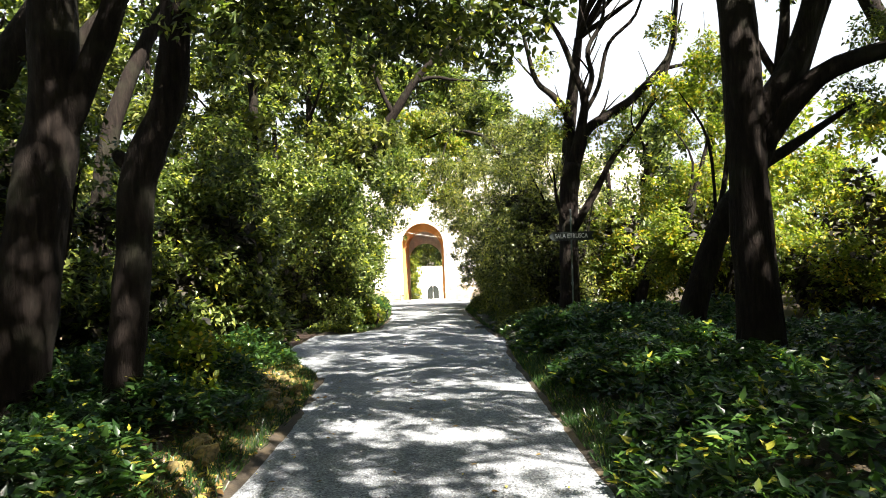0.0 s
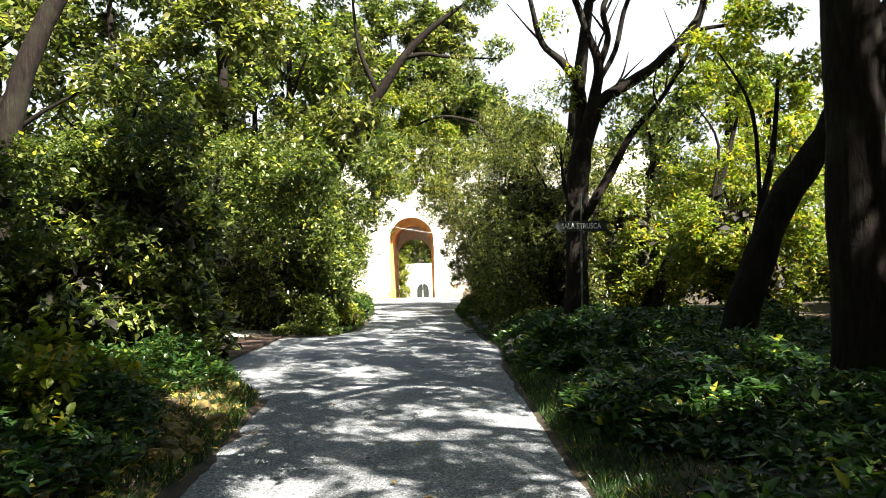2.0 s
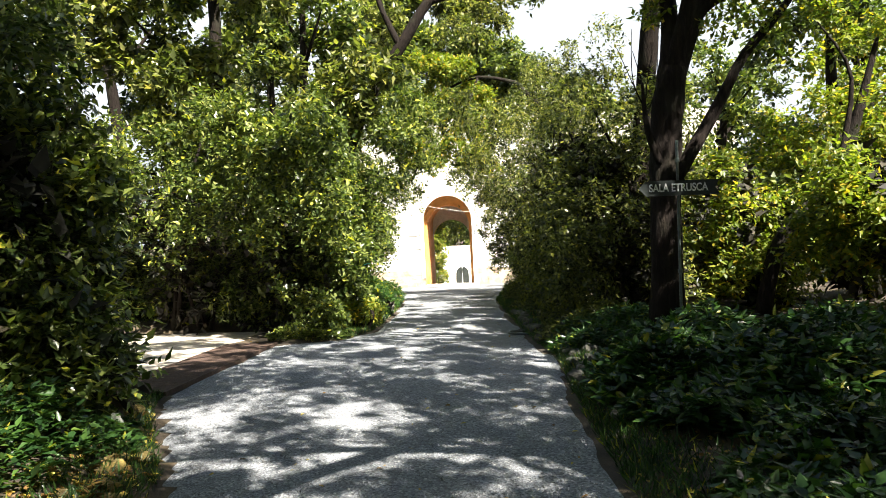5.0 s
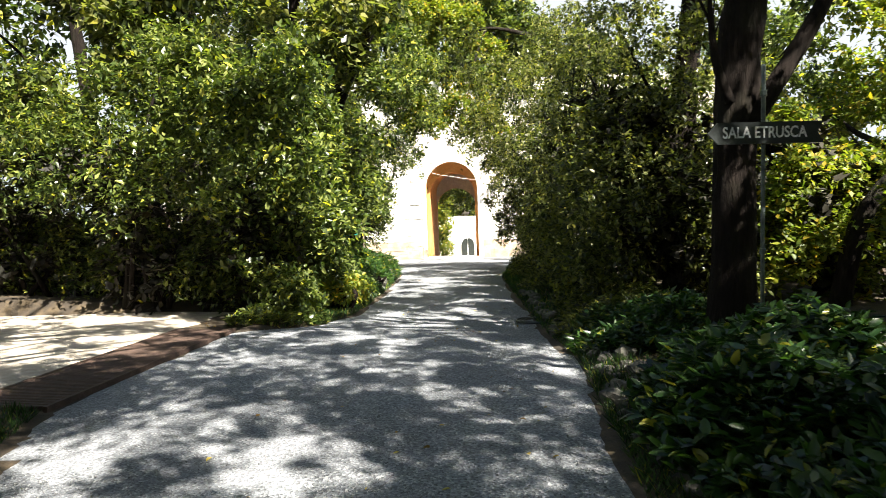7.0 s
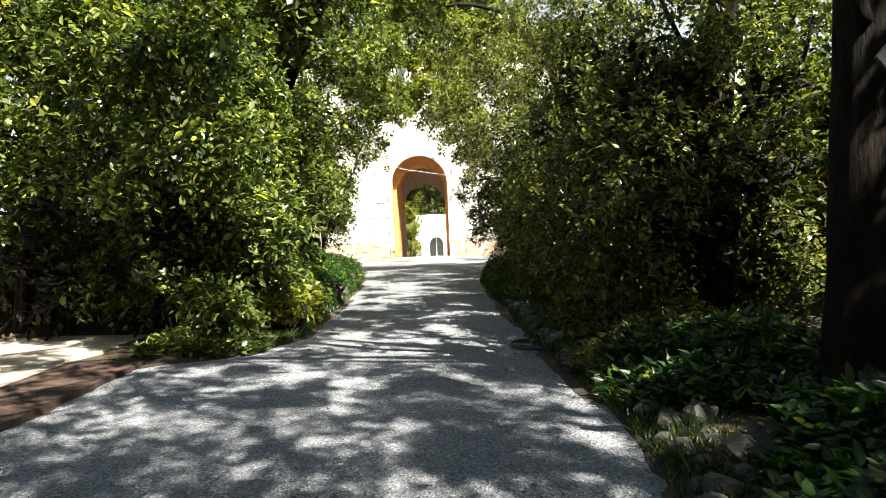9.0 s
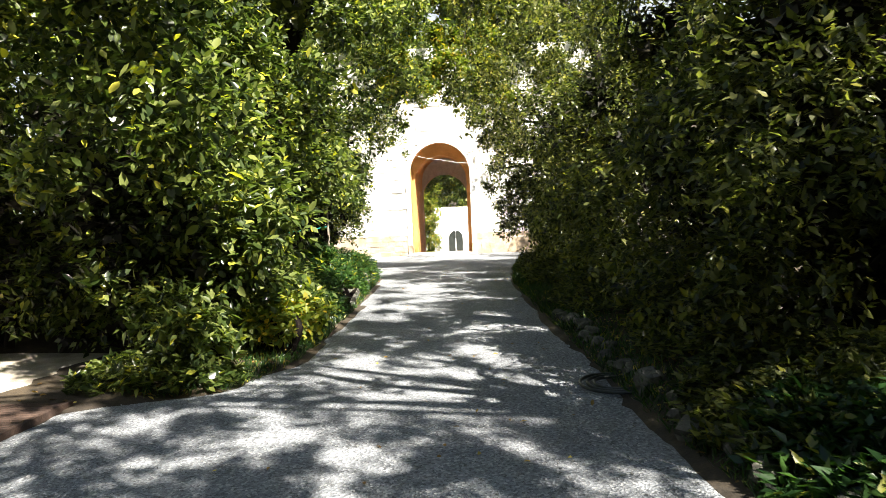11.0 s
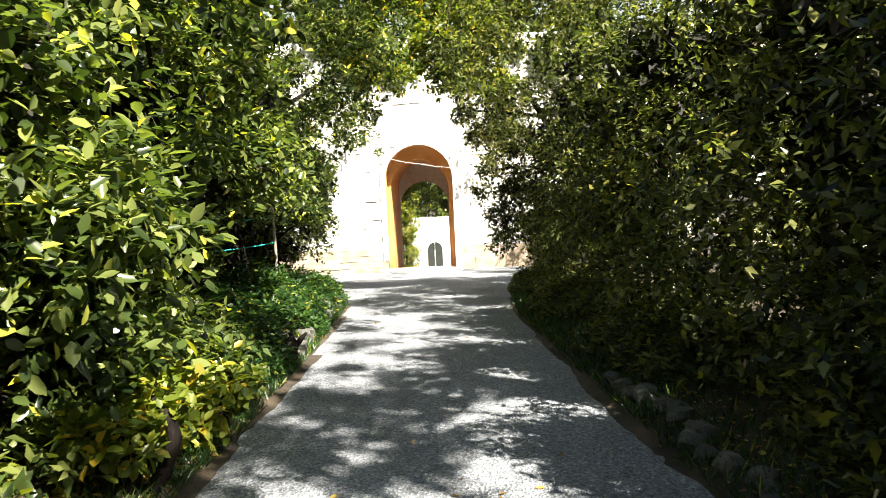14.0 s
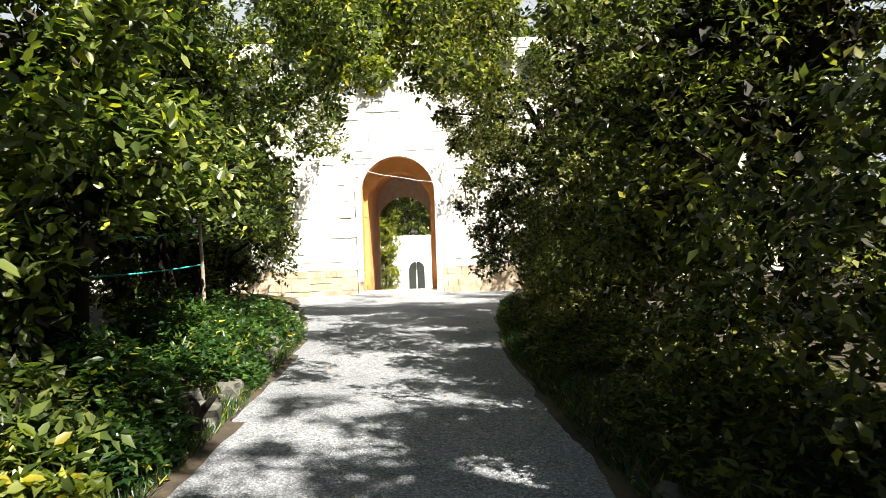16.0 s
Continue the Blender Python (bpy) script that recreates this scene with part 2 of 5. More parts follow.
build_ground()
strip("path", steps(-20, 43.6, 0.2), path_left, path_right, 0.012, 24, GRAVEL, "grey gravel footpath sloping down to a stone gateway", "path")
strip("side_path", steps(14.1, 21.4, 0.2), lambda y: -12.0, lambda y: -4.38, 0.018, 20, SAND, "pale sandy gravel clearing beside the footpath", "path")
strip("passage_floor", steps(44.6, 71.9, 0.5), lambda y: -6.0 if y > 50.7 else -2.55, lambda y: 5.0 if y > 50.7 else 0.05, 0.02, 6, SAND, "pale gravel floor falling away through the gateway passage", "floor")


def haze():
    """A pale hazy sky low round the horizon, far beyond the woods."""
    m, t, p = mat("pale_haze")
    e = t.nodes.new("ShaderNodeEmission")
    e.inputs[0].default_value, e.inputs[1].default_value = (0.88, 0.94, 1.0, 1), 0.22
    t.links.new(e.outputs[0], t.nodes["Material Output"].inputs[0])
    bm = bmesh.new()
    n = 64
    lo = [bm.verts.new((390 * math.sin(2 * math.pi * k / n), 390 * math.cos(2 * math.pi * k / n), -30)) for k in range(n)]
    hi = [bm.verts.new((v.co.x, v.co.y, 230)) for v in lo]
    for k in range(n):
        bm.faces.new((lo[k], lo[(k + 1) % n], hi[(k + 1) % n], hi[k]))
    tagged(link("backdrop", bm, m), "pale hazy sky low over the horizon", "sky", kind="structure")


haze()

# ---- gateway ----
CX, WALL_Y = -1.24, 44.0


def arch_profile(half, spring, rise, base, seg=20):
    """Points of an arch from left foot to right foot, in x and z."""
    pts = [(CX - half, base)]
    for i in range(seg + 1):
        a = math.pi * (1 - i / seg)
        pts.append((CX + half * math.cos(a), spring + rise * math.sin(a)))
    pts.append((CX + half, base))
    return pts


def wall_with_arch(name, y0, y1, x0, x1, z0, z1, half, spring, rise, material, reveal, label):
    pts = arch_profile(half, spring, rise, z0)
    bm = bmesh.new()
    outer = []
    m = len(pts)
    for i, (x, z) in enumerate(pts):
        if i == 0:
            outer.append((x0, z0))
        elif i == m - 1:
            outer.append((x1, z0))
        else:
            a = math.pi * (1 - (i - 1) / (m - 3))
            c, sn = math.cos(a), math.sin(a)
            if sn > 0.38:
                outer.append((CX + (x1 - CX if c > 0 else CX - x0) * max(-1, min(1, c / 0.925)), z1))
            else:
                outer.append((x0 if c < 0 else x1, spring + (z1 - spring) * sn / 0.38))
    def ring(y, src):
        return [bm.verts.new((x, y, z)) for x, z in src]
    fi, fo, bi, bo = ring(y0, pts), ring(y0, outer), ring(y1, pts), ring(y1, outer)
    for k in range(m - 1):
        bm.faces.new((fi[k], fi[k + 1], fo[k + 1], fo[k]))
        bm.faces.new((bi[k + 1], bi[k], bo[k], bo[k + 1]))
        f = bm.faces.new((fi[k + 1], fi[k], bi[k], bi[k + 1]))
        f.material_index = 1
        bm.faces.new((fo[k], fo[k + 1], bo[k + 1], bo[k]))
    bmesh.ops.recalc_face_normals(bm, faces=bm.faces)
    ob = link(name, bm, material)
    ob.data.materials.append(reveal)
    return tagged(ob, label, "wall", kind="structure")


WALL_TOP = 6.2
wall = wall_with_arch("wall_gateway", WALL_Y, WALL_Y + 0.9, -16, 14, -3.6, WALL_TOP, 1.28, 0.95, 1.29, MORTAR, ORANGE, "sunlit pale limestone wall pierced by a tall arched gateway")
wall_with_arch("wall_passage_end", 50.0, 50.6, -16, 14, -4.6, WALL_TOP, 1.13, -0.23, 1.13, MORTAR, ORANGE, "inner stone wall with an arch closing the passage")


def vault():
    a = arch_profile(1.14, 0.6, 1.14, -4.2)
    b = arch_profile(1.6, 0.7, 1.6, -4.2)
    bm = bmesh.new()
    rings = [[bm.verts.new((x, y, z)) for x, z in src] for y in (WALL_Y + 0.902, 49.998) for src in (a, b)]
    fa, fb, ba, bb = rings
    for k in range(len(a) - 1):
        for p, q in ((fa, ba), (fb, bb), (fa, fb), (ba, bb)):
            f = bm.faces.new((p[k], p[k + 1], q[k + 1], q[k]))
    bmesh.ops.recalc_face_normals(bm, faces=bm.faces)
    tagged(link("wall_vault", bm, ORANGE), "ochre plastered barrel vault over the passage", "vault", kind="structure")


vault()
bm = bmesh.new()
box(bm, (-16, 44.91, 4.6), (14, 49.99, 4.9))
tagged(link("ceiling", bm, MORTAR), "stone roof slab over the gatehouse", "roof", kind="structure")
bm = bmesh.new()
box(bm, (CX - 1.5, 43.62, -2.9), (CX + 1.5, 44.62, -2.51), 0.02)
tagged(link("threshold", bm, WALLSTONE), "worn pale stone threshold under the arch", "threshold", kind="structure")
bm = bmesh.new()
box(bm, (-14, 72.0, -7.5), (12, 72.5, -1.7))
far_wall = tagged(link("wall_far", bm, WHITEWALL), "white rendered wall beyond the passage", "wall", kind="structure")


def far_door():
    """An arched dark door in the far white wall, ajar by a narrow gap."""
    d = thing("door_1", -1.15, 71.95, -6.04, "dark grey arched wooden door standing slightly ajar", "door")
    d["kind"] = "structure"
    def leaf(x0, x1):
        bm = bmesh.new()
        n = 8
        top = []
        for i in range(n + 1):
            x = x0 + (x1 - x0) * i / n
            top.append((x, 1.85 + math.sqrt(max(0, 0.57 ** 2 - x * x))))
        fr = [bm.verts.new((x, -0.06, z)) for x, z in [(x0, 0.02)] + top + [(x1, 0.02)]]
        f = bm.faces.new(fr)
        g = bmesh.ops.extrude_face_region(bm, geom=[f])
        for v in g["geom"]:
            if isinstance(v, bmesh.types.BMVert):
                v.co.y = 0.0
        bmesh.ops.recalc_face_normals(bm, faces=bm.faces)
        return bm
    part("door_leaf", leaf(-0.57, -0.06), DARKPAINT, d)
    part("door_leaf", leaf(0.02, 0.57), DARKPAINT, d)
    bm = bmesh.new()
    box(bm, (-0.055, -0.04, 0.02), (0.015, 0.0, 1.75))
    part("door_gap", bm, WHITEWALL, d, "pale light strip between the door leaves")


far_door()


# ---- foliage ----
def leaf_arrays(pos, dirs, ups, size, slim, fold, rng):
    """Vertices of six-point folded leaves: base, two left, tip, two right."""
    n = len(pos)
    d = dirs / np.linalg.norm(dirs, axis=1, keepdims=True)
    s = np.cross(d, ups)
    s /= np.linalg.norm(s, axis=1, keepdims=True) + 1e-9
    u = np.cross(s, d)
    L = size[:, None]
    w = L * slim
    lift = w * fold
    v = np.empty((n, 6, 3))
    droop = -0.12 * L * np.abs(rng.normal(0.7, 0.5, (n, 1)))
    v[:, 0] = pos
    v[:, 1] = pos + d * L * 0.33 + s * w * 0.9 + u * lift
    v[:, 2] = pos + d * L * 0.72 + s * w * 0.72 + u * (lift * 0.8 + droop * 0.4)
    v[:, 3] = pos + d * L + u * droop
    v[:, 4] = pos + d * L * 0.72 - s * w * 0.72 + u * (lift * 0.8 + droop * 0.4)
    v[:, 5] = pos + d * L * 0.33 - s * w * 0.9 + u * lift
    return v


def leaf_mesh(name, v, material, simple=False):
    n = len(v)
    me = bpy.data.meshes.new(name)
    if simple:
        v = v[:, [0, 1, 3, 5]]
        me.vertices.add(n * 4)
        me.vertices.foreach_set("co", v.reshape(-1).astype(np.float32))
        idx = np.array([[0, 1, 2, 0, 2, 3]]) + np.arange(n)[:, None] * 4
        sides = 3
    else:
        me.vertices.add(n * 6)
        me.vertices.foreach_set("co", v.reshape(-1).astype(np.float32))
        idx = np.array([[0, 1, 2, 3, 0, 3, 4, 5]]) + np.arange(n)[:, None] * 6
        sides = 4
    idx = idx.reshape(-1).astype(np.int32)
    me.loops.add(len(idx))
    me.loops.foreach_set("vertex_index", idx)
    me.polygons.add(len(idx) // sides)
    me.polygons.foreach_set("loop_start", np.arange(0, len(idx), sides, dtype=np.int32))
    me.update(calc_edges=True)
    me.materials.append(material)
    return me


LEFT_Y, LEFT_X = np.array([a for a, _ in LEFT]), np.array([b for _, b in LEFT])
RIGHT_Y, RIGHT_X = np.array([a for a, _ in RIGHT]), np.array([b for _, b in RIGHT])
FALL_Y, FALL_Z = np.array([a for a, _ in FALL]), np.array([b for _, b in FALL])


def clear_of_way(p, head=2.72):
    """True where a leaf does not hang in the way, in the gate or in the wall."""
    l = np.interp(p[:, 1], LEFT_Y, LEFT_X)
    r = np.interp(p[:, 1], RIGHT_Y, RIGHT_X)
    z = np.interp(p[:, 1], FALL_Y, FALL_Z)
    h = p[:, 2] - z
    give = np.clip(h * 0.28, 0.05, 0.45)
    on_way = (p[:, 0] > l + give) & (p[:, 0] < r - give) & (h < head)
    on_plaza = (p[:, 0] > -9) & (p[:, 0] < -3) & (p[:, 1] > 14.2) & (p[:, 1] < 18.7 - (p[:, 0] + 3.5) * 0.36) & (h < 1.9 + 0.3 * np.sin(p[:, 0] * 3) - np.clip(p[:, 1] - 17.2, 0, 1.4))
    in_wall = (p[:, 1] > 43.7) & (p[:, 1] < 51) & (h < 9)
    # the way to the gate stays open, narrower above than below
    f = p[:, 1] - 30
    low_gap = (p[:, 0] > -2.2 - 0.18 * f) & (p[:, 0] < 0.95 + 0.1 * f) & (p[:, 2] < 1.1 + 0.1 * f)
    high_gap = (p[:, 0] > -1.35 - 0.13 * f) & (p[:, 0] < 0.0 + 0.04 * f) & (p[:, 2] < 2.5 + 0.17 * f)
    open_x = (low_gap | high_gap) & (p[:, 1] > 20) & (p[:, 1] < 52)
    return ~(on_way | on_plaza | in_wall | open_x) & (h > 0.02)


def split(clumps, seed, over=0.55, k=5):
    """Break wide clumps into sprays, so that dark gaps open between them."""
    rng = random.Random(seed)
    out = []
    for x, y, z, r in clumps:
        if r <= over:
            out.append((x, y, z, r))
            continue
        for i in range(k if r < 1.6 else k + 3):
            d = Vector((rng.gauss(0, 1), rng.gauss(0, 1), rng.gauss(0.15, 0.8))).normalized() * r * rng.uniform(0.45, 0.85)
            out.append((x + d.x, y + d.y, z + d.z, r * rng.uniform(0.3, 0.5)))
    return out


def foliage(name, clumps, tufts, leaf, material, seed, per=6, slim=0.24, simple=False, origin=(0, 0, 0), clear=True, upward=0.5, shell=0.4):
    """Leaves in tufts on the shells of clumps (x, y, z, radius), as one mesh."""
    rng = np.random.default_rng(seed)
    c = np.array(split(clumps, seed), float)
    wgt = c[:, 3] ** 2
    pick = rng.choice(len(c), tufts, p=wgt / wgt.sum())
    d = rng.normal(size=(tufts, 3)) + np.array([0, 0, 0.45])
    d /= np.linalg.norm(d, axis=1, keepdims=True)
    lump = 1 + 0.3 * np.sin(d[:, 0] * 5 + pick * 1.7) * np.cos(d[:, 2] * 6 + pick) + rng.normal(0, 0.09, tufts)
    rad = c[pick, 3] * (1 - shell * rng.random(tufts) ** 1.6) * lump
    pos = c[pick, :3] + d * rad[:, None] * np.array([1, 1, 0.9])
    if clear:
        ok = clear_of_way(pos)
        h = pos[:, 2] - np.interp(pos[:, 1], FALL_Y, FALL_Z)
        ok &= ~((pos[:, 0] > -4.7) & (pos[:, 0] < -1.8) & (pos[:, 1] > 24.0) & (pos[:, 1] < 31.5) & (h < 1.9 + 0.25 * np.sin(pos[:, 1] * 3.0)))
        ok &= ~((pos[:, 0] > -11) & (pos[:, 0] < -3.3) & (pos[:, 1] > 18) & (pos[:, 1] < 20.25 - (pos[:, 0] + 3.5) * 0.3) & (h < 1.75 + 0.3 * np.sin(pos[:, 0] * 2.3) + 0.2 * np.sin(pos[:, 0] * 7) + np.clip(-3.9 - pos[:, 0], -0.6, 0) * 2))
        pos, d = pos[ok], d[ok]
    k = len(pos)
    axis = d + rng.normal(0, 0.35, (k, 3)) + np.array([0, 0, upward])
    axis /= np.linalg.norm(axis, axis=1, keepdims=True)
    p = np.repeat(pos, per, 0)
    a = np.repeat(axis, per, 0)
    m = len(p)
    spread = rng.normal(size=(m, 3))
    spread -= (spread * a).sum(1, keepdims=True) * a
    spread /= np.linalg.norm(spread, axis=1, keepdims=True) + 1e-9
    dirs = a * rng.uniform(0.1, 0.9, (m, 1)) + spread
    size = leaf * rng.uniform(0.6, 1.3, m)
    along = rng.uniform(-1.2, 0.6, (m, 1)) * leaf
    v = leaf_arrays(p + a * along + spread * leaf * 0.12, dirs, a * 0.45 + np.array([0, 0, 0.8]) + rng.normal(0, 0.4, (m, 3)), size, slim, rng.uniform(-0.1, 0.5, (m, 1)), rng)
    v -= np.array(origin)
    return leaf_mesh(name, v, material, simple)


def mound(x, y, rx, ry, h, n, seed, r0=0.55, r1=1.0, low=0.15):
    rng = random.Random(seed)
    out = []
    g = ground_z(x, y)
    for i in range(n):
        a, q = rng.uniform(0, 2 * math.pi), math.sqrt(rng.random())
        r = rng.uniform(r0, r1)
        top = h * (1 - 0.45 * q * q) * rng.uniform(0.75, 1.1)
        pz = g + low + (top - r) * (rng.random() ** 0.8)
        in_foot = 0.5 + 0.5 * min(1.0, (pz - g) / 1.9) if h > 2.5 else 1.0
        px, py = x + rx * q * math.cos(a) * in_foot, y + ry * q * math.sin(a) * in_foot
        out.append((px, py, max(pz, g + 0.2), r))
    return out


def shrub(x, y, rx, ry, h, n, tufts, leaf, material, seed, label, name="shrub", per=6, slim=0.24, r0=0.55, r1=1.0, group="shrubs along the path", stems=6, simple=False, skirt=0, over=0):
    g = ground_z(x, y)
    ob = thing(name, x, y, g, label, "shrub", group)
    cl = mound(x, y, rx, ry, h, n, seed, r0, r1)
    rs = random.Random(seed + 9)
    for i in range(0 if not skirt else (10 if skirt < 0 else 13)):
        py = y + rs.uniform(-ry, ry) * 1.15
        r = rs.uniform(0.35, 0.65)
        px = path_left(py) - r * 0.75 - rs.uniform(0, 0.4) if skirt < 0 else path_right(py) + 0.25 + r * 0.8 + rs.uniform(0, 0.4)
        cl.append((px, py, fall(py) + rs.choice((0.5, 1.2, 1.5, 1.8) if skirt < 0 else (0.0, 0.2, 0.6, 1.3)) + r * 0.7 + rs.uniform(0, 0.9), r))
    for i in range(34 if -10 < x < -3.4 and 20 < y < 23 and h > 4 else 0):
        px, r = x + rs.uniform(-rx, rx), rs.uniform(0.4, 0.6)
        py = 19.35 - (px + 3.5) * 0.33 + rs.uniform(0, 0.4)
        cl.append((px, py, fall(py) + rs.uniform(1.8, 4.5), r))
        cl.append((px, py + rs.uniform(1.4, 2.0), fall(py) + rs.uniform(0.3, 1.7), 0.55))
    for i in range(over * 3):
        py = y + rs.uniform(-ry, ry)
        px = rs.uniform(-3.2, -1.2) - max(0, py - 32) * 0.1 if skirt < 0 else rs.uniform(-0.1, 1.8)
        cl.append((px, py, fall(py) + rs.uniform(3.2, 7.2), rs.uniform(0.45, 0.85)))
    me = foliage("crown", cl, tufts, leaf, material, seed, per, slim, origin=(x, y, g), simple=simple)
    cr = new("crown", me)
    cr.parent = ob
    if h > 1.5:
        # near-black brown leaf filler, added so the crown's inside looks shaded
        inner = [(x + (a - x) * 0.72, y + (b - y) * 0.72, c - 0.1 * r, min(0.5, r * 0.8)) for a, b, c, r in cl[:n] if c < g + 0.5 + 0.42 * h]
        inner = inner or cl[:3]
        filler = new("inner_shade_filler", foliage("inner_shade_filler", inner, len(inner) * 22, 0.2, LEAF_INNER_DARK, seed + 3, 5, 0.34, True, origin=(x, y, g), shell=0.9))
        filler.parent = ob
    rng = random.Random(seed + 5)
    for c in rng.sample(cl[:n], min(stems, n)):
        bx, by = rng.uniform(-0.3, 0.3) * rx, rng.uniform(-0.3, 0.3) * ry
        tip = (c[0] - x, c[1] - y, c[2] - g + c[3] * 0.3)
        mid = (bx * 0.6 + tip[0] * 0.4 + rng.uniform(-0.2, 0.2), by * 0.6 + tip[1] * 0.4, tip[2] * 0.55)
        part("stem", tube(bmesh.new(), [(bx, by, -0.1), mid, tip], [0.06, 0.04, 0.012], 6, 0.15, seed), BARK, ob)
    return ob


def tree(x, y, trunk, radii, limbs, clumps, tufts, leaf, material, seed, label, name="tree", per=6, slim=0.26, group="trees beside the path", simple=True, clear=True, sides=14):
    """trunk and limbs: points in the world; limbs: (points, radii)."""
    g = ground_z(x, y)
    ob = thing(name, x, y, g, label, "tree", group)
    off = Vector((x, y, g))
    part("trunk", tube(bmesh.new(), [Vector(p) - off for p in trunk], radii, sides, 0.16, seed), BARK, ob)
    for i, (pts, rr) in enumerate(limbs):
        part("limb", tube(bmesh.new(), [Vector(p) - off for p in pts], rr, 9, 0.12, seed + i), BARK, ob)
    if clumps:
        cr = new("crown", foliage("crown", clumps, tufts, leaf, material, seed, per, slim, origin=tuple(off), simple=simple, clear=clear))
        cr.parent = ob
    return ob


def wood_tree(x, y, h, spread, tufts, leaf, material, seed, label, clear_stem=0.3, simple=True, group="woodland trees"):
    """A tall tree of the wood: leaning trunk, limbs to each clump, open crown."""
    rng = random.Random(seed)
    g = ground_z(x, y)
    lean = (rng.uniform(-0.6, 0.6), rng.uniform(-0.6, 0.6))
    trunk = [(x, y, g - 0.2), (x + lean[0] * 0.3, y + lean[1] * 0.3, g + h * 0.3), (x + lean[0], y + lean[1], g + h * 0.6), (x + lean[0] * 1.4, y + lean[1], g + h * 0.92)]
    clumps = []
    for i in range(22):
        f = rng.uniform(clear_stem, 1.0)
        wide = spread * (1.0 - 0.6 * max(0, f - 0.55) / 0.45) * math.sqrt(rng.random())
        a = rng.uniform(0, 2 * math.pi)
        r = rng.uniform(0.2, 0.38) * spread
        clumps.append((x + lean[0] * f + wide * math.cos(a), y + lean[1] * f + wide * math.sin(a), g + h * f - r * 0.4, r))
    limbs = []
    for c in rng.sample(clumps, 7):
        f = max(0.2, min(0.8, (c[2] - g) / h - 0.18))
        p0 = (x + lean[0] * f, y + lean[1] * f, g + h * f)
        pm = tuple(0.5 * (a + b) + rng.uniform(-0.2, 0.2) for a, b in zip(p0, c[:3]))
        limbs.append(([p0, pm, c[:3]], [0.09, 0.06, 0.02]))
    return tree(x, y, trunk, [0.26, 0.2, 0.14, 0.04], limbs, clumps, tufts, leaf * 1.15, material, seed, label, group=group, simple=simple, per=4, slim=0.3)


def with_twigs(limbs, count, seed):
    """The limbs with thin crooked side branches growing from them."""
    rng = random.Random(seed)
    out = list(limbs)
    for i in range(count):
        pts, radii = rng.choice(limbs)
        k = rng.randrange(1, len(pts) - 1)
        s = rng.random()
        p = Vector(pts[k]).lerp(Vector(pts[k + 1]), s)
        d = (Vector(pts[k + 1]) - Vector(pts[k])).normalized() + Vector((rng.uniform(-1, 1), rng.uniform(-0.6, 0.6), rng.uniform(0.1, 0.9)))
        q = p + d.normalized() * rng.uniform(0.25, 0.6)
        e = q + (d + Vector((rng.uniform(-0.5, 0.5), 0, rng.uniform(0, 0.8)))).normalized() * rng.uniform(0.3, 0.8)
        r = min(0.028, radii[k + 1] * 0.6)
        out.append(([p, q, e], [r, r * 0.65, 0.004]))
    return out


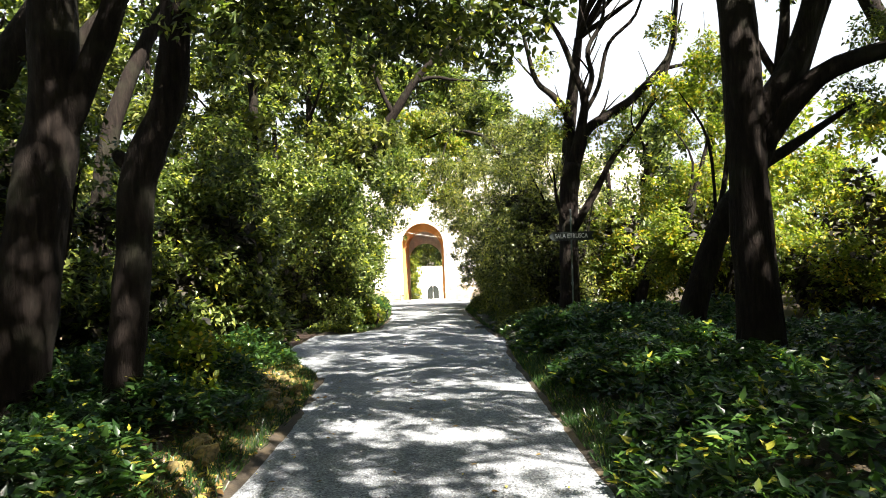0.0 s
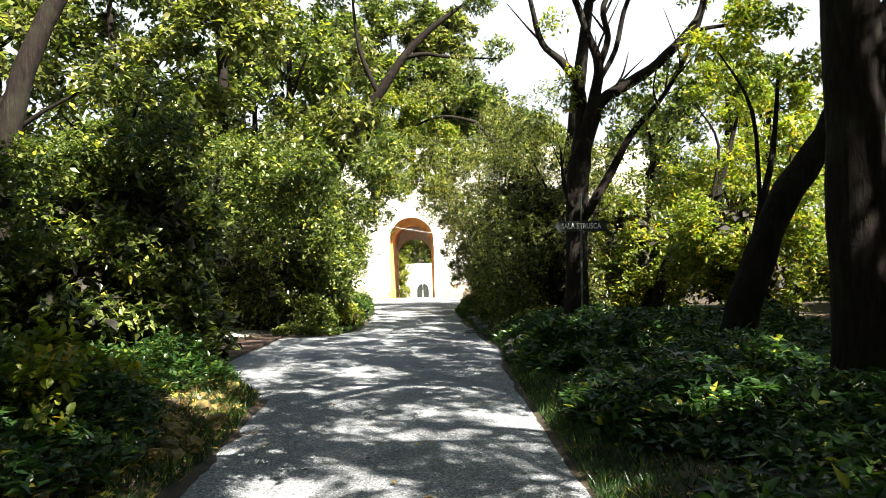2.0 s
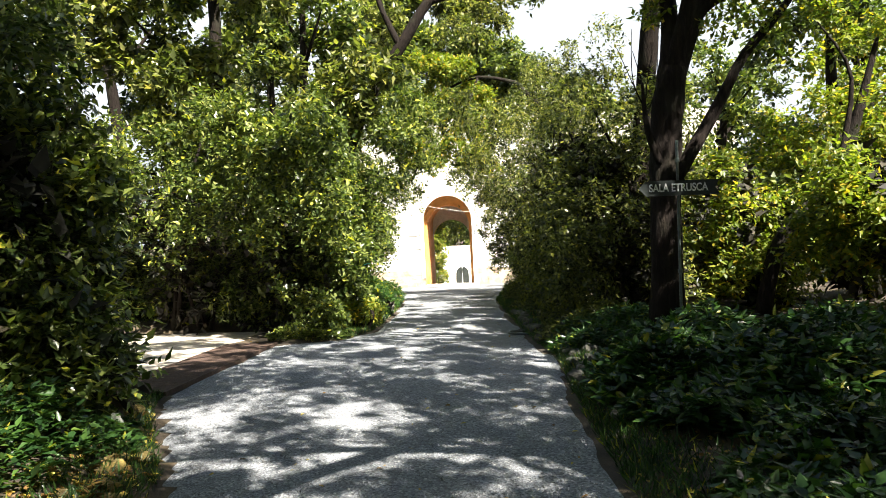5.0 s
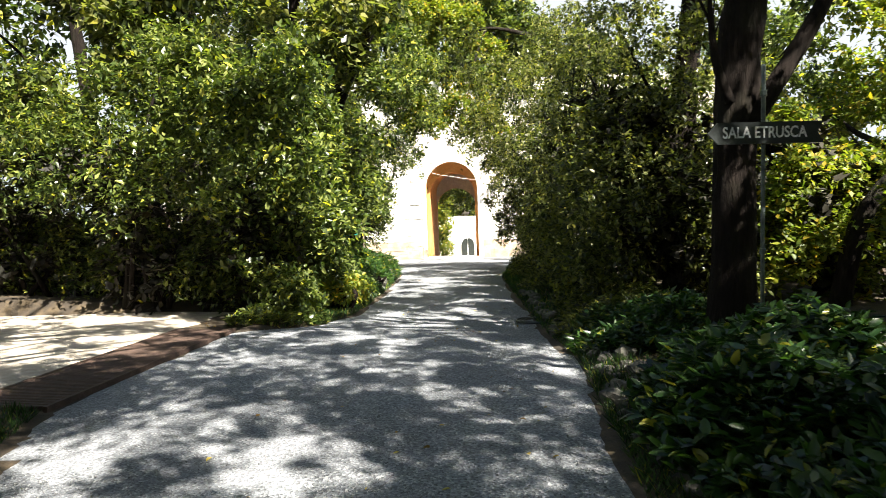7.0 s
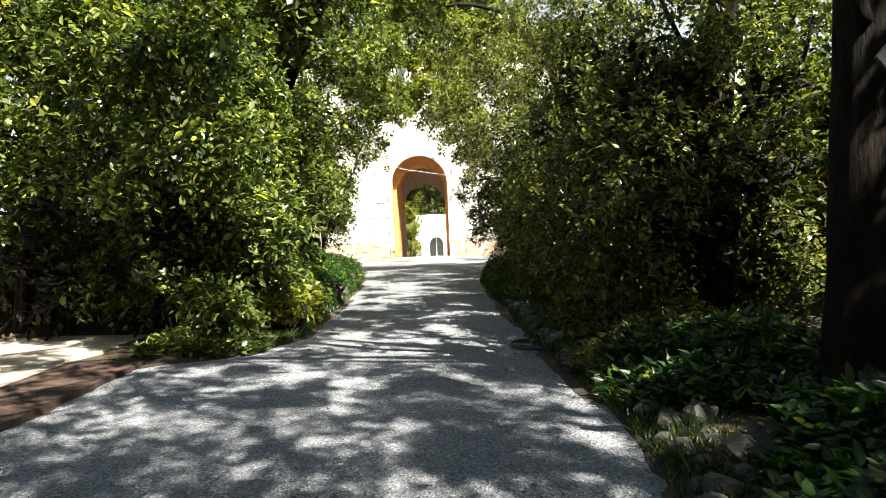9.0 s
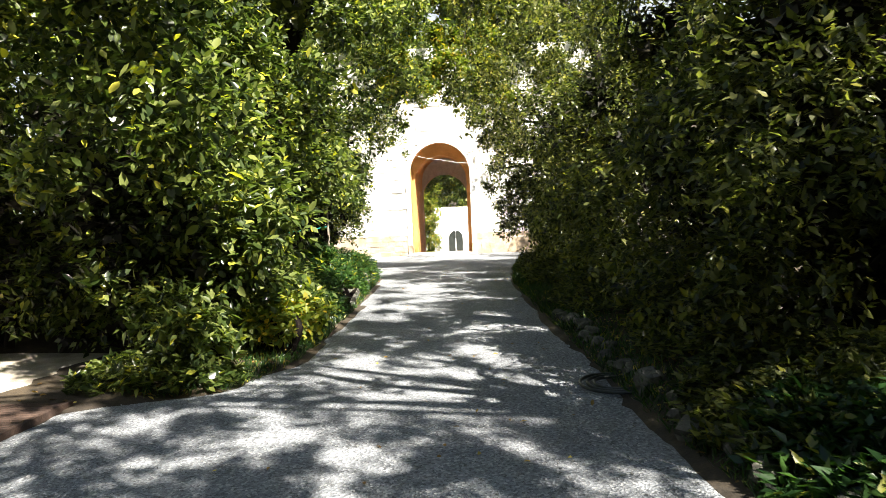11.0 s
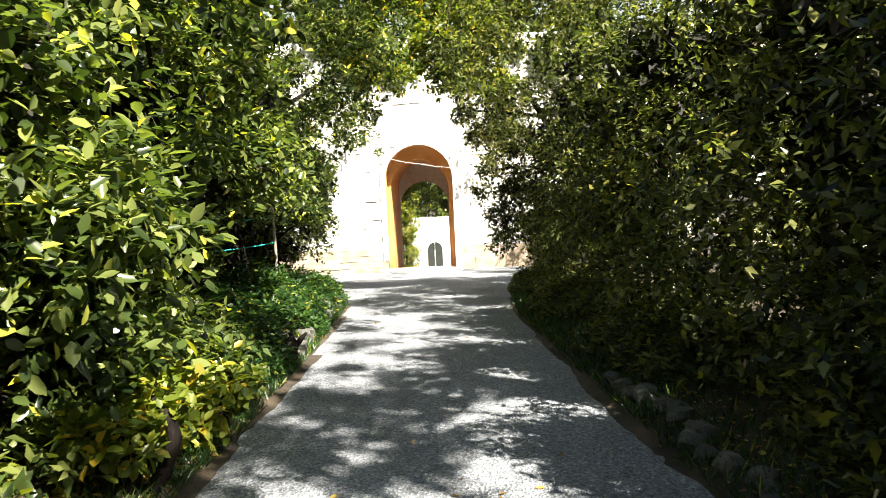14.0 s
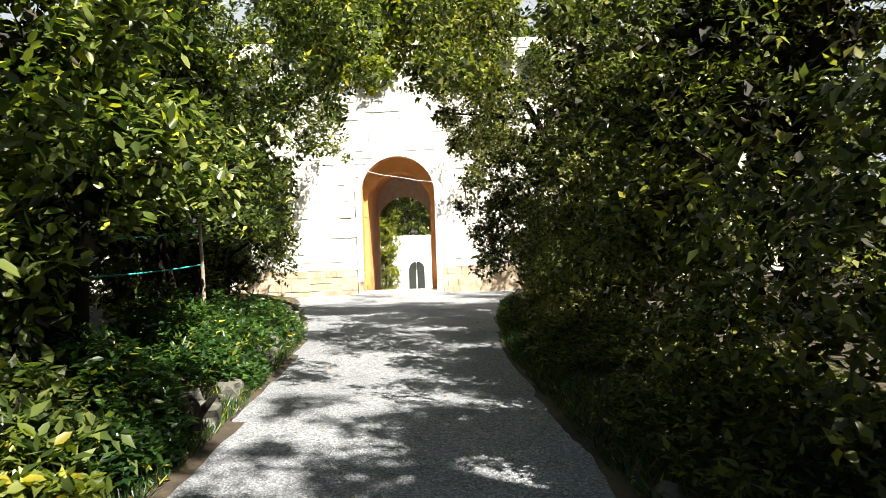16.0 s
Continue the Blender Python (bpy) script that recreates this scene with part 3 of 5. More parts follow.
# trees whose trunks stand at the path
def near_trees():
    # right: heavy trunk that forks at twice head height
    x, y = 3.47, 7.9
    g = ground_z(x, y)
    tree(x, y, [(x + 0.05, y, g - 0.2), (x + 0.0, y, 0.6), (x - 0.06, y, 2.0), (x - 0.12, y, 3.6), (x - 0.2, y + 0.2, 5.2), (x - 0.3, y + 0.3, 6.4)], [0.34, 0.24, 0.215, 0.21, 0.14, 0.05],
         [([(x, y, 2.55), (x + 0.5, y + 0.1, 3.2), (x + 0.85, y + 0.1, 4.2), (x + 1.3, y, 6.5)], [0.17, 0.15, 0.13, 0.05]),
          ([(x + 0.1, y, 2.35), (x + 0.7, y - 0.1, 3.05), (x + 1.6, y - 0.3, 3.35), (x + 3.0, y - 0.5, 3.8)], [0.14, 0.12, 0.09, 0.04]),
          ([(x + 0.5, y + 0.1, 2.9), (x + 1.0, y + 0.3, 4.0), (x + 1.9, y + 0.6, 5.6)], [0.11, 0.08, 0.03]),
          ([(x - 0.15, y, 4.4), (x - 1.2, y - 0.4, 5.4), (x - 2.6, y - 0.9, 5.9)], [0.1, 0.07, 0.025]),
          ([(x - 0.2, y + 0.2, 5.4), (x - 0.9, y - 2.6, 7.0), (x - 1.6, y - 5.8, 8.0)], [0.12, 0.09, 0.03])],
         [(x + 1.6, y - 1.5, 6.8, 1.5), (x + 3.0, y - 0.6, 4.9, 1.1), (x + 0.2, y - 0.4, 8.2, 1.7), (x + 2.6, y + 0.2, 7.4, 1.4), (x - 2.4, y - 1.6, 6.4, 1.2), (x + 4.2, y - 1.5, 5.8, 1.3), (x - 0.8, y - 2.5, 7.6, 1.4), (x + 3.8, y + 0.4, 3.6, 0.8), (x - 2.6, y + 0.6, 8.4, 1.5), (x - 1.0, y + 1.8, 9.0, 1.6), (x + 1.6, y + 2.2, 8.6, 1.5), (x - 1.5, y - 4.6, 8.2, 1.2), (x + 0.9, y - 0.9, 6.2, 1.1), (x + 0.4, y - 0.3, 5.3, 0.7)],
         6800, 0.1, LEAF, 11, "dark thick-trunked forked tree with rough bark beside the path", per=6)
    # right, further: leaning trunk
    x, y = 4.0, 11.1
    g = ground_z(x, y)
    tree(x, y, [(x - 0.25, y, g - 0.2), (x - 0.1, y, 0.3), (x + 0.35, y, 1.5), (x + 0.95, y, 2.4), (x + 1.3, y, 3.4), (x + 1.5, y, 5.6)], [0.26, 0.2, 0.18, 0.16, 0.13, 0.04],
         [([(x + 0.9, y, 2.3), (x + 1.6, y + 0.1, 2.7), (x + 2.6, y + 0.2, 3.3)], [0.1, 0.08, 0.03]),
          ([(x + 1.35, y, 3.6), (x + 0.9, y + 0.1, 4.6), (x + 0.8, y, 5.6)], [0.07, 0.05, 0.02])],
         [(x + 1.9, y, 5.3, 1.1), (x + 2.9, y + 0.3, 4.0, 0.9), (x + 3.0, y - 0.6, 5.4, 1.0)],
         1800, 0.085, LEAF, 12, "slender dark tree leaning away from the path")
    # the sign's tree: open bare limbs against the sky
    x, y = 2.7, 15.25
    g = ground_z(x, y)
    tree(x, y, [(x - 0.02, y, g - 0.2), (x - 0.02, y, 0.2), (x, y, 1.4), (x + 0.05, y, 2.3), (x + 0.15, y, 2.9)], [0.29, 0.205, 0.19, 0.2, 0.17],
         with_twigs([([(x + 0.12, y, 2.6), (3.0, y, 3.2), (3.2, y, 3.62), (3.75, y, 3.95), (4.2, y, 4.25), (4.75, y - 0.1, 4.8), (5.0, y - 0.1, 5.25), (5.2, y, 6.5), (5.4, y, 8.0)], [0.14, 0.125, 0.11, 0.1, 0.09, 0.075, 0.06, 0.04, 0.012]),
          ([(x + 0.05, y, 2.7), (2.85, y + 0.1, 3.4), (2.78, y + 0.1, 3.95), (2.5, y + 0.1, 4.35), (2.15, y + 0.1, 4.7), (1.95, y, 5.4), (1.7, y, 6.6)], [0.13, 0.11, 0.1, 0.07, 0.055, 0.04, 0.012]),
          ([(x + 0.1, y, 2.8), (3.05, y - 0.1, 3.7), (3.12, y - 0.1, 4.25), (2.95, y - 0.1, 4.75), (2.68, y - 0.1, 5.5), (2.3, y - 0.1, 6.2), (1.9, y, 7.4)], [0.12, 0.1, 0.085, 0.07, 0.055, 0.04, 0.012]),
          ([(3.12, y - 0.1, 4.2), (3.3, y - 0.1, 4.7), (3.25, y, 5.3), (3.6, y, 6.0), (3.7, y, 7.4)], [0.065, 0.055, 0.05, 0.04, 0.012]),
          ([(3.1, y, 3.9), (3.45, y, 4.5), (3.7, y, 5.4), (4.3, y, 6.0), (4.6, y, 7.0)], [0.05, 0.045, 0.04, 0.03, 0.01]),
          ([(4.75, y, 4.8), (5.3, y, 4.9), (6.1, y, 4.95)], [0.05, 0.035, 0.012]),
          ([(x + 0.1, y - 0.1, 1.5), (3.3, y - 0.1, 2.3), (3.7, y - 0.1, 3.0), (4.3, y - 0.1, 3.7), (4.9, y - 0.1, 4.8), (5.3, y, 6.2)], [0.09, 0.075, 0.06, 0.045, 0.03, 0.01]),
          ([(x - 0.1, y - 0.15, 1.7), (2.45, y - 0.2, 2.1), (2.4, y - 0.2, 2.7)], [0.05, 0.04, 0.015])], 34, 5),
         [(1.7, y, 6.9, 0.3), (5.6, y, 7.6, 0.7), (3.7, y, 7.8, 0.6), (5.9, y, 5.2, 0.4), (2.6, y, 4.0, 0.25), (3.3, y + 0.2, 3.4, 0.28), (3.75, y, 3.7, 0.3), (2.6, y + 0.1, 3.6, 0.22), (4.5, y, 4.1, 0.3), (4.0, y - 0.1, 3.3, 0.3), (4.9, y, 5.6, 0.4), (2.3, y, 5.0, 0.25)],
         1100, 0.09, LEAF_YELLOW, 13, "dark tree with bare spreading limbs behind the signpost")
    # left pair
    x, y = -3.75, 6.5
    tree(x, y, [(x - 0.35, y, -0.6), (x - 0.15, y, 0.6), (x + 0.1, y, 1.9), (x + 0.28, y, 3.0), (x + 0.3, y, 5.2), (x + 0.1, y, 8.5)], [0.36, 0.28, 0.26, 0.22, 0.19, 0.07],
         [([(x + 0.15, y, 2.2), (x + 0.55, y, 3.0), (x + 0.9, y, 3.8), (x + 1.2, y, 5.0), (x + 1.5, y, 7.0)], [0.15, 0.12, 0.11, 0.09, 0.03])],
         [(x + 0.3, y, 8.0, 1.6), (x - 1.6, y + 0.6, 7.0, 1.4), (x + 1.7, y + 0.2, 7.4, 1.2), (x - 0.6, y - 1.2, 6.6, 1.3), (x + 2.4, y - 1.6, 8.2, 1.5), (x + 1.0, y - 3.4, 8.0, 1.6), (x + 1.8, y + 2.4, 8.8, 1.4)],
         5200, 0.1, LEAF, 14, "dark forked tree with rough bark among shrubs")
    x, y = -2.62, 6.0
    tree(x, y, [(x - 0.2, y, -0.5), (x - 0.1, y, 0.5), (x + 0.02, y, 1.4), (x + 0.1, y, 2.1), (x + 0.38, y, 2.75), (x + 0.48, y, 3.6), (x + 0.6, y, 5.4), (x + 0.9, y, 7.4)], [0.2, 0.155, 0.145, 0.15, 0.13, 0.125, 0.1, 0.04],
         [([(x + 0.5, y, 3.9), (x + 1.5, y - 0.3, 3.75), (x + 2.8, y - 0.4, 3.5), (x + 3.4, y - 0.5, 3.2)], [0.07, 0.055, 0.04, 0.015]),
          ([(x + 0.1, y, 2.1), (x - 0.05, y, 2.25), (x - 0.1, y, 2.3)], [0.08, 0.06, 0.03]),
          ([(x + 0.7, y, 5.9), (x + 1.8, y + 0.4, 7.2), (x + 3.4, y + 1.2, 8.2)], [0.07, 0.05, 0.02])],
         [(x + 0.9, y - 0.3, 3.3, 0.4), (x + 1.2, y - 0.4, 3.1, 0.4), (x + 1.7, y - 0.4, 3.2, 0.42), (x + 2.2, y - 0.4, 3.05, 0.36), (x + 2.6, y - 0.5, 3.15, 0.38), (x + 3.0, y - 0.5, 2.95, 0.3), (x + 3.3, y - 0.5, 3.2, 0.38), (x + 2.4, y - 0.3, 3.4, 0.5), (x + 1.4, y - 0.2, 3.5, 0.5), (x + 2.95, y - 0.5, 2.72, 0.1), (x + 0.9, y, 7.0, 1.3), (x - 0.6, y + 0.5, 6.2, 1.1), (x + 2.2, y - 0.8, 6.4, 1.2), (x + 3.1, y + 0.8, 8.2, 1.5), (x + 3.8, y + 2.0, 8.4, 1.4), (x + 2.1, y, 8.0, 1.4), (x + 2.6, y + 2.4, 8.6, 1.3)],
         9000, 0.09, LEAF, 15, "crooked dark tree trunk standing among low plants")


near_trees()
for pts, rr, sd in (([(4.75, 17.5, -1.0), (4.8, 17.5, -0.4), (5.09, 17.5, 0.6), (5.94, 17.5, 1.46), (6.27, 17.5, 2.4), (6.6, 17.5, 3.6)], [0.16, 0.13, 0.11, 0.1, 0.08, 0.03], 21),
                    ([(4.6, 13, -0.8), (4.68, 13, -0.2), (4.78, 13, 0.55), (5.0, 13, 1.5), (5.2, 13, 2.4), (5.3, 13, 3.6)], [0.09, 0.07, 0.06, 0.055, 0.045, 0.02], 22)):
    tip = pts[-1]
    tree(pts[0][0], pts[0][1], pts, rr, [([pts[3], (tip[0] - 0.4, tip[1], tip[2] - 0.6), (tip[0] - 0.9, tip[1], tip[2] + 0.3)], [rr[3] * 0.6, 0.03, 0.01])],
         [(tip[0], tip[1], tip[2] + 0.3, 0.8), (tip[0] - 0.8, tip[1], tip[2] + 0.5, 0.6)], 500, 0.09, LEAF_YELLOW, sd, "thin leaning tree stem in the thicket", slim=0.3)

tree(-4.2, 26.6, [(-4.2, 26.6, -1.7), (-3.9, 26.5, 1.2), (-2.9, 26.3, 4.0), (-1.4, 26, 6.2), (-0.6, 26, 7.3), (0.4, 26, 8.2), (1.6, 26, 9.0)], [0.24, 0.2, 0.18, 0.15, 0.13, 0.09, 0.03],
     [([(-0.7, 26, 7.1), (0.0, 26, 7.2), (0.75, 25.9, 7.05), (2.4, 25.8, 6.95)], [0.09, 0.07, 0.05, 0.015]), ([(-1.6, 26, 5.9), (-2.2, 26, 7.4), (-2.4, 26, 9.2)], [0.1, 0.07, 0.03])],
     [(1.8, 26, 9.2, 0.9), (-2.4, 26.2, 9.4, 1.2), (-0.4, 26.4, 9.3, 1.0), (2.3, 25.8, 7.2, 0.5)], 900, 0.14, LEAF, 31, "dark tree leaning out over the path from the hedge", slim=0.3)
# added tree, set here for the shade of its high crown
tree(-6.2, 12.9, [(-6.2, 12.9, -1.0), (-6.1, 13.0, 3.0), (-5.2, 13.8, 6.0), (-4.0, 14.8, 7.8)], [0.22, 0.17, 0.13, 0.06],
     [([(-4.0, 14.8, 7.8), (-3.4, 15.2, 8.4), (-3.0, 15.2, 9.0)], [0.06, 0.04, 0.012]), ([(-5.2, 13.8, 6.0), (-5.0, 14.6, 7.4), (-4.8, 15.0, 8.4)], [0.06, 0.04, 0.012])],
     [(-4.8, 14.0, 8.2, 1.0), (-5.4, 13.4, 8.4, 1.0), (-4.4, 13.6, 8.8, 0.9)], 1300, 0.12, LEAF, 32, "tall slender tree added for shade, arching over the sandy clearing", slim=0.3)
LAUREL = "dense glossy evergreen laurel shrub at the path edge"
OAKSHRUB = "dense dark holm oak thicket with small leaves beside the path"
# left of the path, on from the clearing
for i, (x, y, rx, ry, h, tufts, over) in enumerate([(-3.5, 20.9, 1.3, 1.3, 5.2, 5800, 0), (-6.2, 21.6, 1.9, 1.3, 6.0, 4200, 0), (-9.4, 22.4, 2.2, 1.4, 6.0, 3600, 0), (-3.7, 24.6, 1.4, 1.9, 6.6, 6000, 2), (-4.0, 29.2, 1.4, 2.0, 7.2, 4800, 5),
                                                   (-4.7, 33.4, 1.5, 2.0, 7.4, 4400, 5), (-5.8, 37.4, 1.7, 2.0, 7.6, 3400, 4), (-7.0, 41.0, 1.8, 1.6, 7.4, 2600, 4)]):
    shrub(x, y, rx, ry, h, 38, tufts, 0.118, LEAF, 100 + i, LAUREL, slim=0.27, skirt=0 if i in (1, 2) else -1, over=over, simple=i not in (0, 3), per=5, r0=0.38, r1=0.8)
# left of the path, before the clearing
for i, (x, y, rx, ry, h, tufts) in enumerate([(-3.95, 11.6, 1.15, 1.15, 4.3, 6200), (-5.2, 8.9, 1.5, 1.6, 4.6, 3800), (-6.6, 5.2, 1.6, 2.0, 4.6, 2600), (-7.9, 11.6, 2.2, 1.4, 5.4, 2600), (-5.4, 1.8, 1.3, 1.8, 3.8, 1000)]):
    shrub(x, y, rx, ry, h, 28, tufts, 0.105, LEAF, 130 + i, LAUREL, slim=0.27, simple=True, r0=0.4, r1=0.8)
# right of the path
for i, (x, y, rx, ry, h, tufts, over) in enumerate([(3.1, 18.7, 1.1, 1.2, 5.2, 5600, 0), (3.0, 21.6, 1.0, 1.7, 7.0, 6000, 1), (2.7, 25.6, 1.1, 1.9, 8.4, 6800, 2), (2.7, 29.6, 1.2, 1.9, 9.0, 7600, 3), (3.0, 33.6, 1.3, 2.0, 8.8, 6200, 3), (4.0, 37.8, 1.6, 2.0, 7.2, 3400, 3), (5.0, 41.2, 1.6, 1.5, 6.8, 2600, 2),
                                                   (5.6, 21.5, 1.6, 2.0, 3.2, 2200, 0), (5.8, 27.0, 1.8, 2.4, 3.6, 2200, 0)]):
    shrub(x, y, rx, ry, h, 38, tufts, 0.088, LEAF_OAK, 160 + i, OAKSHRUB, slim=0.28, skirt=0 if i > 6 else 1, over=over, simple=True, per=5, r0=0.4, r1=0.85)
# the lighter thicket behind the sign
for i, (x, y, rx, ry, h, tufts) in enumerate([(6.2, 15.8, 1.7, 1.6, 4.0, 3000), (8.8, 13.2, 2.0, 1.8, 4.6, 1900), (7.2, 18.6, 1.8, 1.6, 4.8, 2600), (10.6, 17.4, 2.2, 2.0, 5.2, 2400), (7.6, 9.0, 1.5, 1.6, 3.4, 1800), (11.5, 9.5, 2.0, 2.0, 4.2, 1800), (5.2, 18.6, 1.2, 1.2, 4.6, 3000), (7.4, 13.4, 1.2, 1.0, 2.0, 1400), (9.4, 16.0, 1.4, 1.0, 2.2, 1400), (9.8, 20.4, 1.6, 1.2, 2.6, 1500), (12.6, 22.6, 2.0, 1.4, 3.0, 1500), (13.0, 14.6, 1.8, 1.6, 2.8, 1400)]):
    shrub(x, y, rx, ry, h, 18, tufts, 0.1, LEAF_YELLOW, 190 + i, "light yellow-green deciduous thicket behind the signpost", slim=0.3, r0=0.5, r1=0.85, group="thicket behind the sign", simple=True)

WOOD = "tall woodland tree with a broad green crown"
for i, (x, y, h, sp, tufts, lf) in enumerate([(-6.6, 25.0, 13, 4.2, 6000, 0.2), (-11.5, 30, 15, 4.6, 4400, 0.24), (-6.2, 33, 14, 4.4, 6000, 0.22), (-12.5, 22.5, 13, 4.2, 4400, 0.21), (-9.5, 14.5, 11, 3.4, 3600, 0.18), (-11.5, 8.0, 12, 3.8, 3600, 0.2),
                                             (-16, 15, 14, 4.4, 3000, 0.26), (-9, 39.5, 14, 4.4, 4400, 0.25), (-17, 30, 16, 5, 3000, 0.3), (-7.0, 56, 19, 6.0, 5000, 0.34), (3.2, 79, 26, 6.5, 5400, 0.42), (-1.0, 77, 16, 5, 3600, 0.34), (-14, 58, 20, 6, 3000, 0.4), (7.0, 55, 15, 5.0, 4000, 0.32), (-4.0, 82, 34, 8, 5800, 0.5), (1.0, 84, 35, 7.5, 6400, 0.5), (-10, 80, 33, 8, 4400, 0.5)]):
    wood_tree(x, y, h, sp, tufts, lf, LEAF if i % 3 else LEAF_OAK, 220 + i, WOOD, clear_stem=0.2)
for i, (x, y, h, sp, tufts, lf) in enumerate([(9.5, 24, 7.5, 3.0, 2600, 0.17), (14, 20, 8, 3.4, 2400, 0.19), (9, 33, 8, 3.2, 2400, 0.19), (14, 32, 9, 3.8, 2200, 0.23), (9.5, 40, 9, 3.6, 2400, 0.2), (16, 12, 8, 3.4, 2000, 0.2), (20, 24, 9, 4, 2000, 0.26)]):
    wood_tree(x, y, h, sp, tufts, lf, LEAF_YELLOW if i % 2 else LEAF, 250 + i, "light-leaved woodland tree on the open side", clear_stem=0.12)
# unseen trees, added round the start to block light from the horizon
for i, (x, y, h, sp, tufts, lf) in enumerate([(-8, -9, 9, 4, 1700, 0.34), (8, -12, 9, 4, 1700, 0.34), (0, -15, 10, 4.5, 1700, 0.36), (-12, -1, 10, 4, 1700, 0.34), (15, 4, 9, 4, 1700, 0.34), (4.5, -17, 10, 4, 1500, 0.38), (-6, -16, 10, 4, 1500, 0.38)]):
    wood_tree(x, y, h, sp, tufts, lf, LEAF, 270 + i, "unseen low-crowned tree added behind the start to block low light", clear_stem=0.1)
# unseen trees added behind the walker and over the start, whose crowns shade the path
for i, (x, y, h, sp, tufts, lf) in enumerate([(3.5, -5.5, 11, 3.8, 4200, 0.15), (-4.5, -4.5, 11, 3.8, 3600, 0.15), (10, 4.5, 10.5, 3.6, 5600, 0.15), (-0.5, -10, 11, 3.8, 3000, 0.16), (-6.5, 2.0, 11, 3.6, 3600, 0.15), (12.5, -2, 11, 4.2, 5000, 0.18), (9, -7, 11, 4.0, 3000, 0.17)]):
    wood_tree(x, y, h, sp, tufts, lf, LEAF, 280 + i, "tall leafy tree added out of view to shade the path", clear_stem=0.58)


def shade_tree(x, y, cx, cy, rx, ry, n, seed):
    """A tall tree leaning to the path, added for shade, its crown above view a flat layer of separate leafy sprays."""
    rng = random.Random(seed)
    g = ground_z(x, y)
    clumps = []
    for i in range(n):
        a, q = rng.uniform(0, 2 * math.pi), math.sqrt(rng.random())
        clumps.append((cx + rx * q * math.cos(a), cy + ry * q * math.sin(a), rng.uniform(7.4, 9.6), rng.uniform(0.18, 0.4)))
    fork = (x + (cx - x) * 0.4, y + (cy - y) * 0.4, 6.4)
    limbs = []
    for c in rng.sample(clumps, 9):
        mid = tuple(0.5 * (p + q) + rng.uniform(-0.25, 0.25) for p, q in zip(fork, c[:3]))
        limbs.append(([fork, mid, c[:3]], [0.08, 0.055, 0.015]))
    tree(x, y, [(x, y, g - 0.2), (x + 0.1, y, g + 2.5), (x + (cx - x) * 0.2, y + (cy - y) * 0.2, g + 5.0), fork], [0.26, 0.2, 0.16, 0.1], limbs, clumps, n * 30, 0.11, LEAF, seed,
         "tall leafy tree added for the dappled shade of its unseen open crown", group="woodland trees", per=5, slim=0.32, clear=False)


for i, (x, y, cx, cy, rx, ry, n) in enumerate([(8.4, -4.6, 5.4, -4.0, 2.8, 2.6, 70), (7.4, -0.4, 5.1, 0.0, 2.7, 2.5, 90), (8.2, 3.6, 5.1, 3.6, 2.6, 2.4, 58), (8.8, 6.8, 5.1, 6.8, 2.6, 2.3, 48), (8.6, 9.8, 5.3, 10.0, 2.6, 2.3, 48), (9.0, 12.8, 4.4, 12.8, 3.1, 2.0, 66), (-5.6, 8.2, 0.2, 11.2, 2.6, 2.0, 40),
                                               (4.4, -2.6, 0.5, 1.2, 2.8, 2.6, 150), (10.4, 0.6, 8.6, 0.8, 2.5, 3.0, 190), (-7.6, 12.0, -1.0, 13.7, 2.8, 1.4, 42), (3.3, 19.6, 4.3, 16.7, 1.5, 2.2, 60), (11.0, 5.6, 8.4, 5.8, 2.4, 2.8, 130)]):
    shade_tree(x, y, cx, cy, rx, ry, n, 520 + i)


# shrubs outside the view, added to keep low sky light off the path
for i, (x, y, rx, ry, h, tufts) in enumerate([(6.4, 5.2, 1.4, 1.6, 4.6, 1500), (6.2, 1.6, 1.4, 1.8, 4.6, 1200), (5.2, -2.6, 1.6, 1.8, 5.0, 1200), (9.5, 2.0, 1.8, 2.2, 5.6, 1400), (2.6, -8.0, 2.0, 1.4, 5.0, 1200), (-2.6, -8.4, 2.0, 1.4, 5.0, 1200), (-5.2, -3.0, 1.4, 2.0, 5.0, 1200), (9.8, 6.4, 1.6, 1.6, 5.0, 1400)]):
    shrub(x, y, rx, ry, h, 20, tufts, 0.16, LEAF, 150 + i, "tall evergreen shrub added outside the view to keep low sky light out", slim=0.3, simple=True, per=5)


# yellow-leaved saplings that catch the sun at the path edge
for i, (x, y, r, h, tufts) in enumerate([(-2.75, 7.5, 0.34, 0.8, 230), (-2.8, 8.4, 0.32, 0.65, 190), (-2.2, 20.6, 0.26, 0.6, 190), (-2.3, 22.4, 0.25, 0.5, 120)]):
    shrub(x, y, r, r * 1.2, h, 8, tufts, 0.09, LEAF_YELLOW, 400 + i, "small yellow-leaved sapling at the path edge", name="sapling", per=5, slim=0.3, r0=0.12, r1=0.24, group="saplings at the path edge", stems=4)
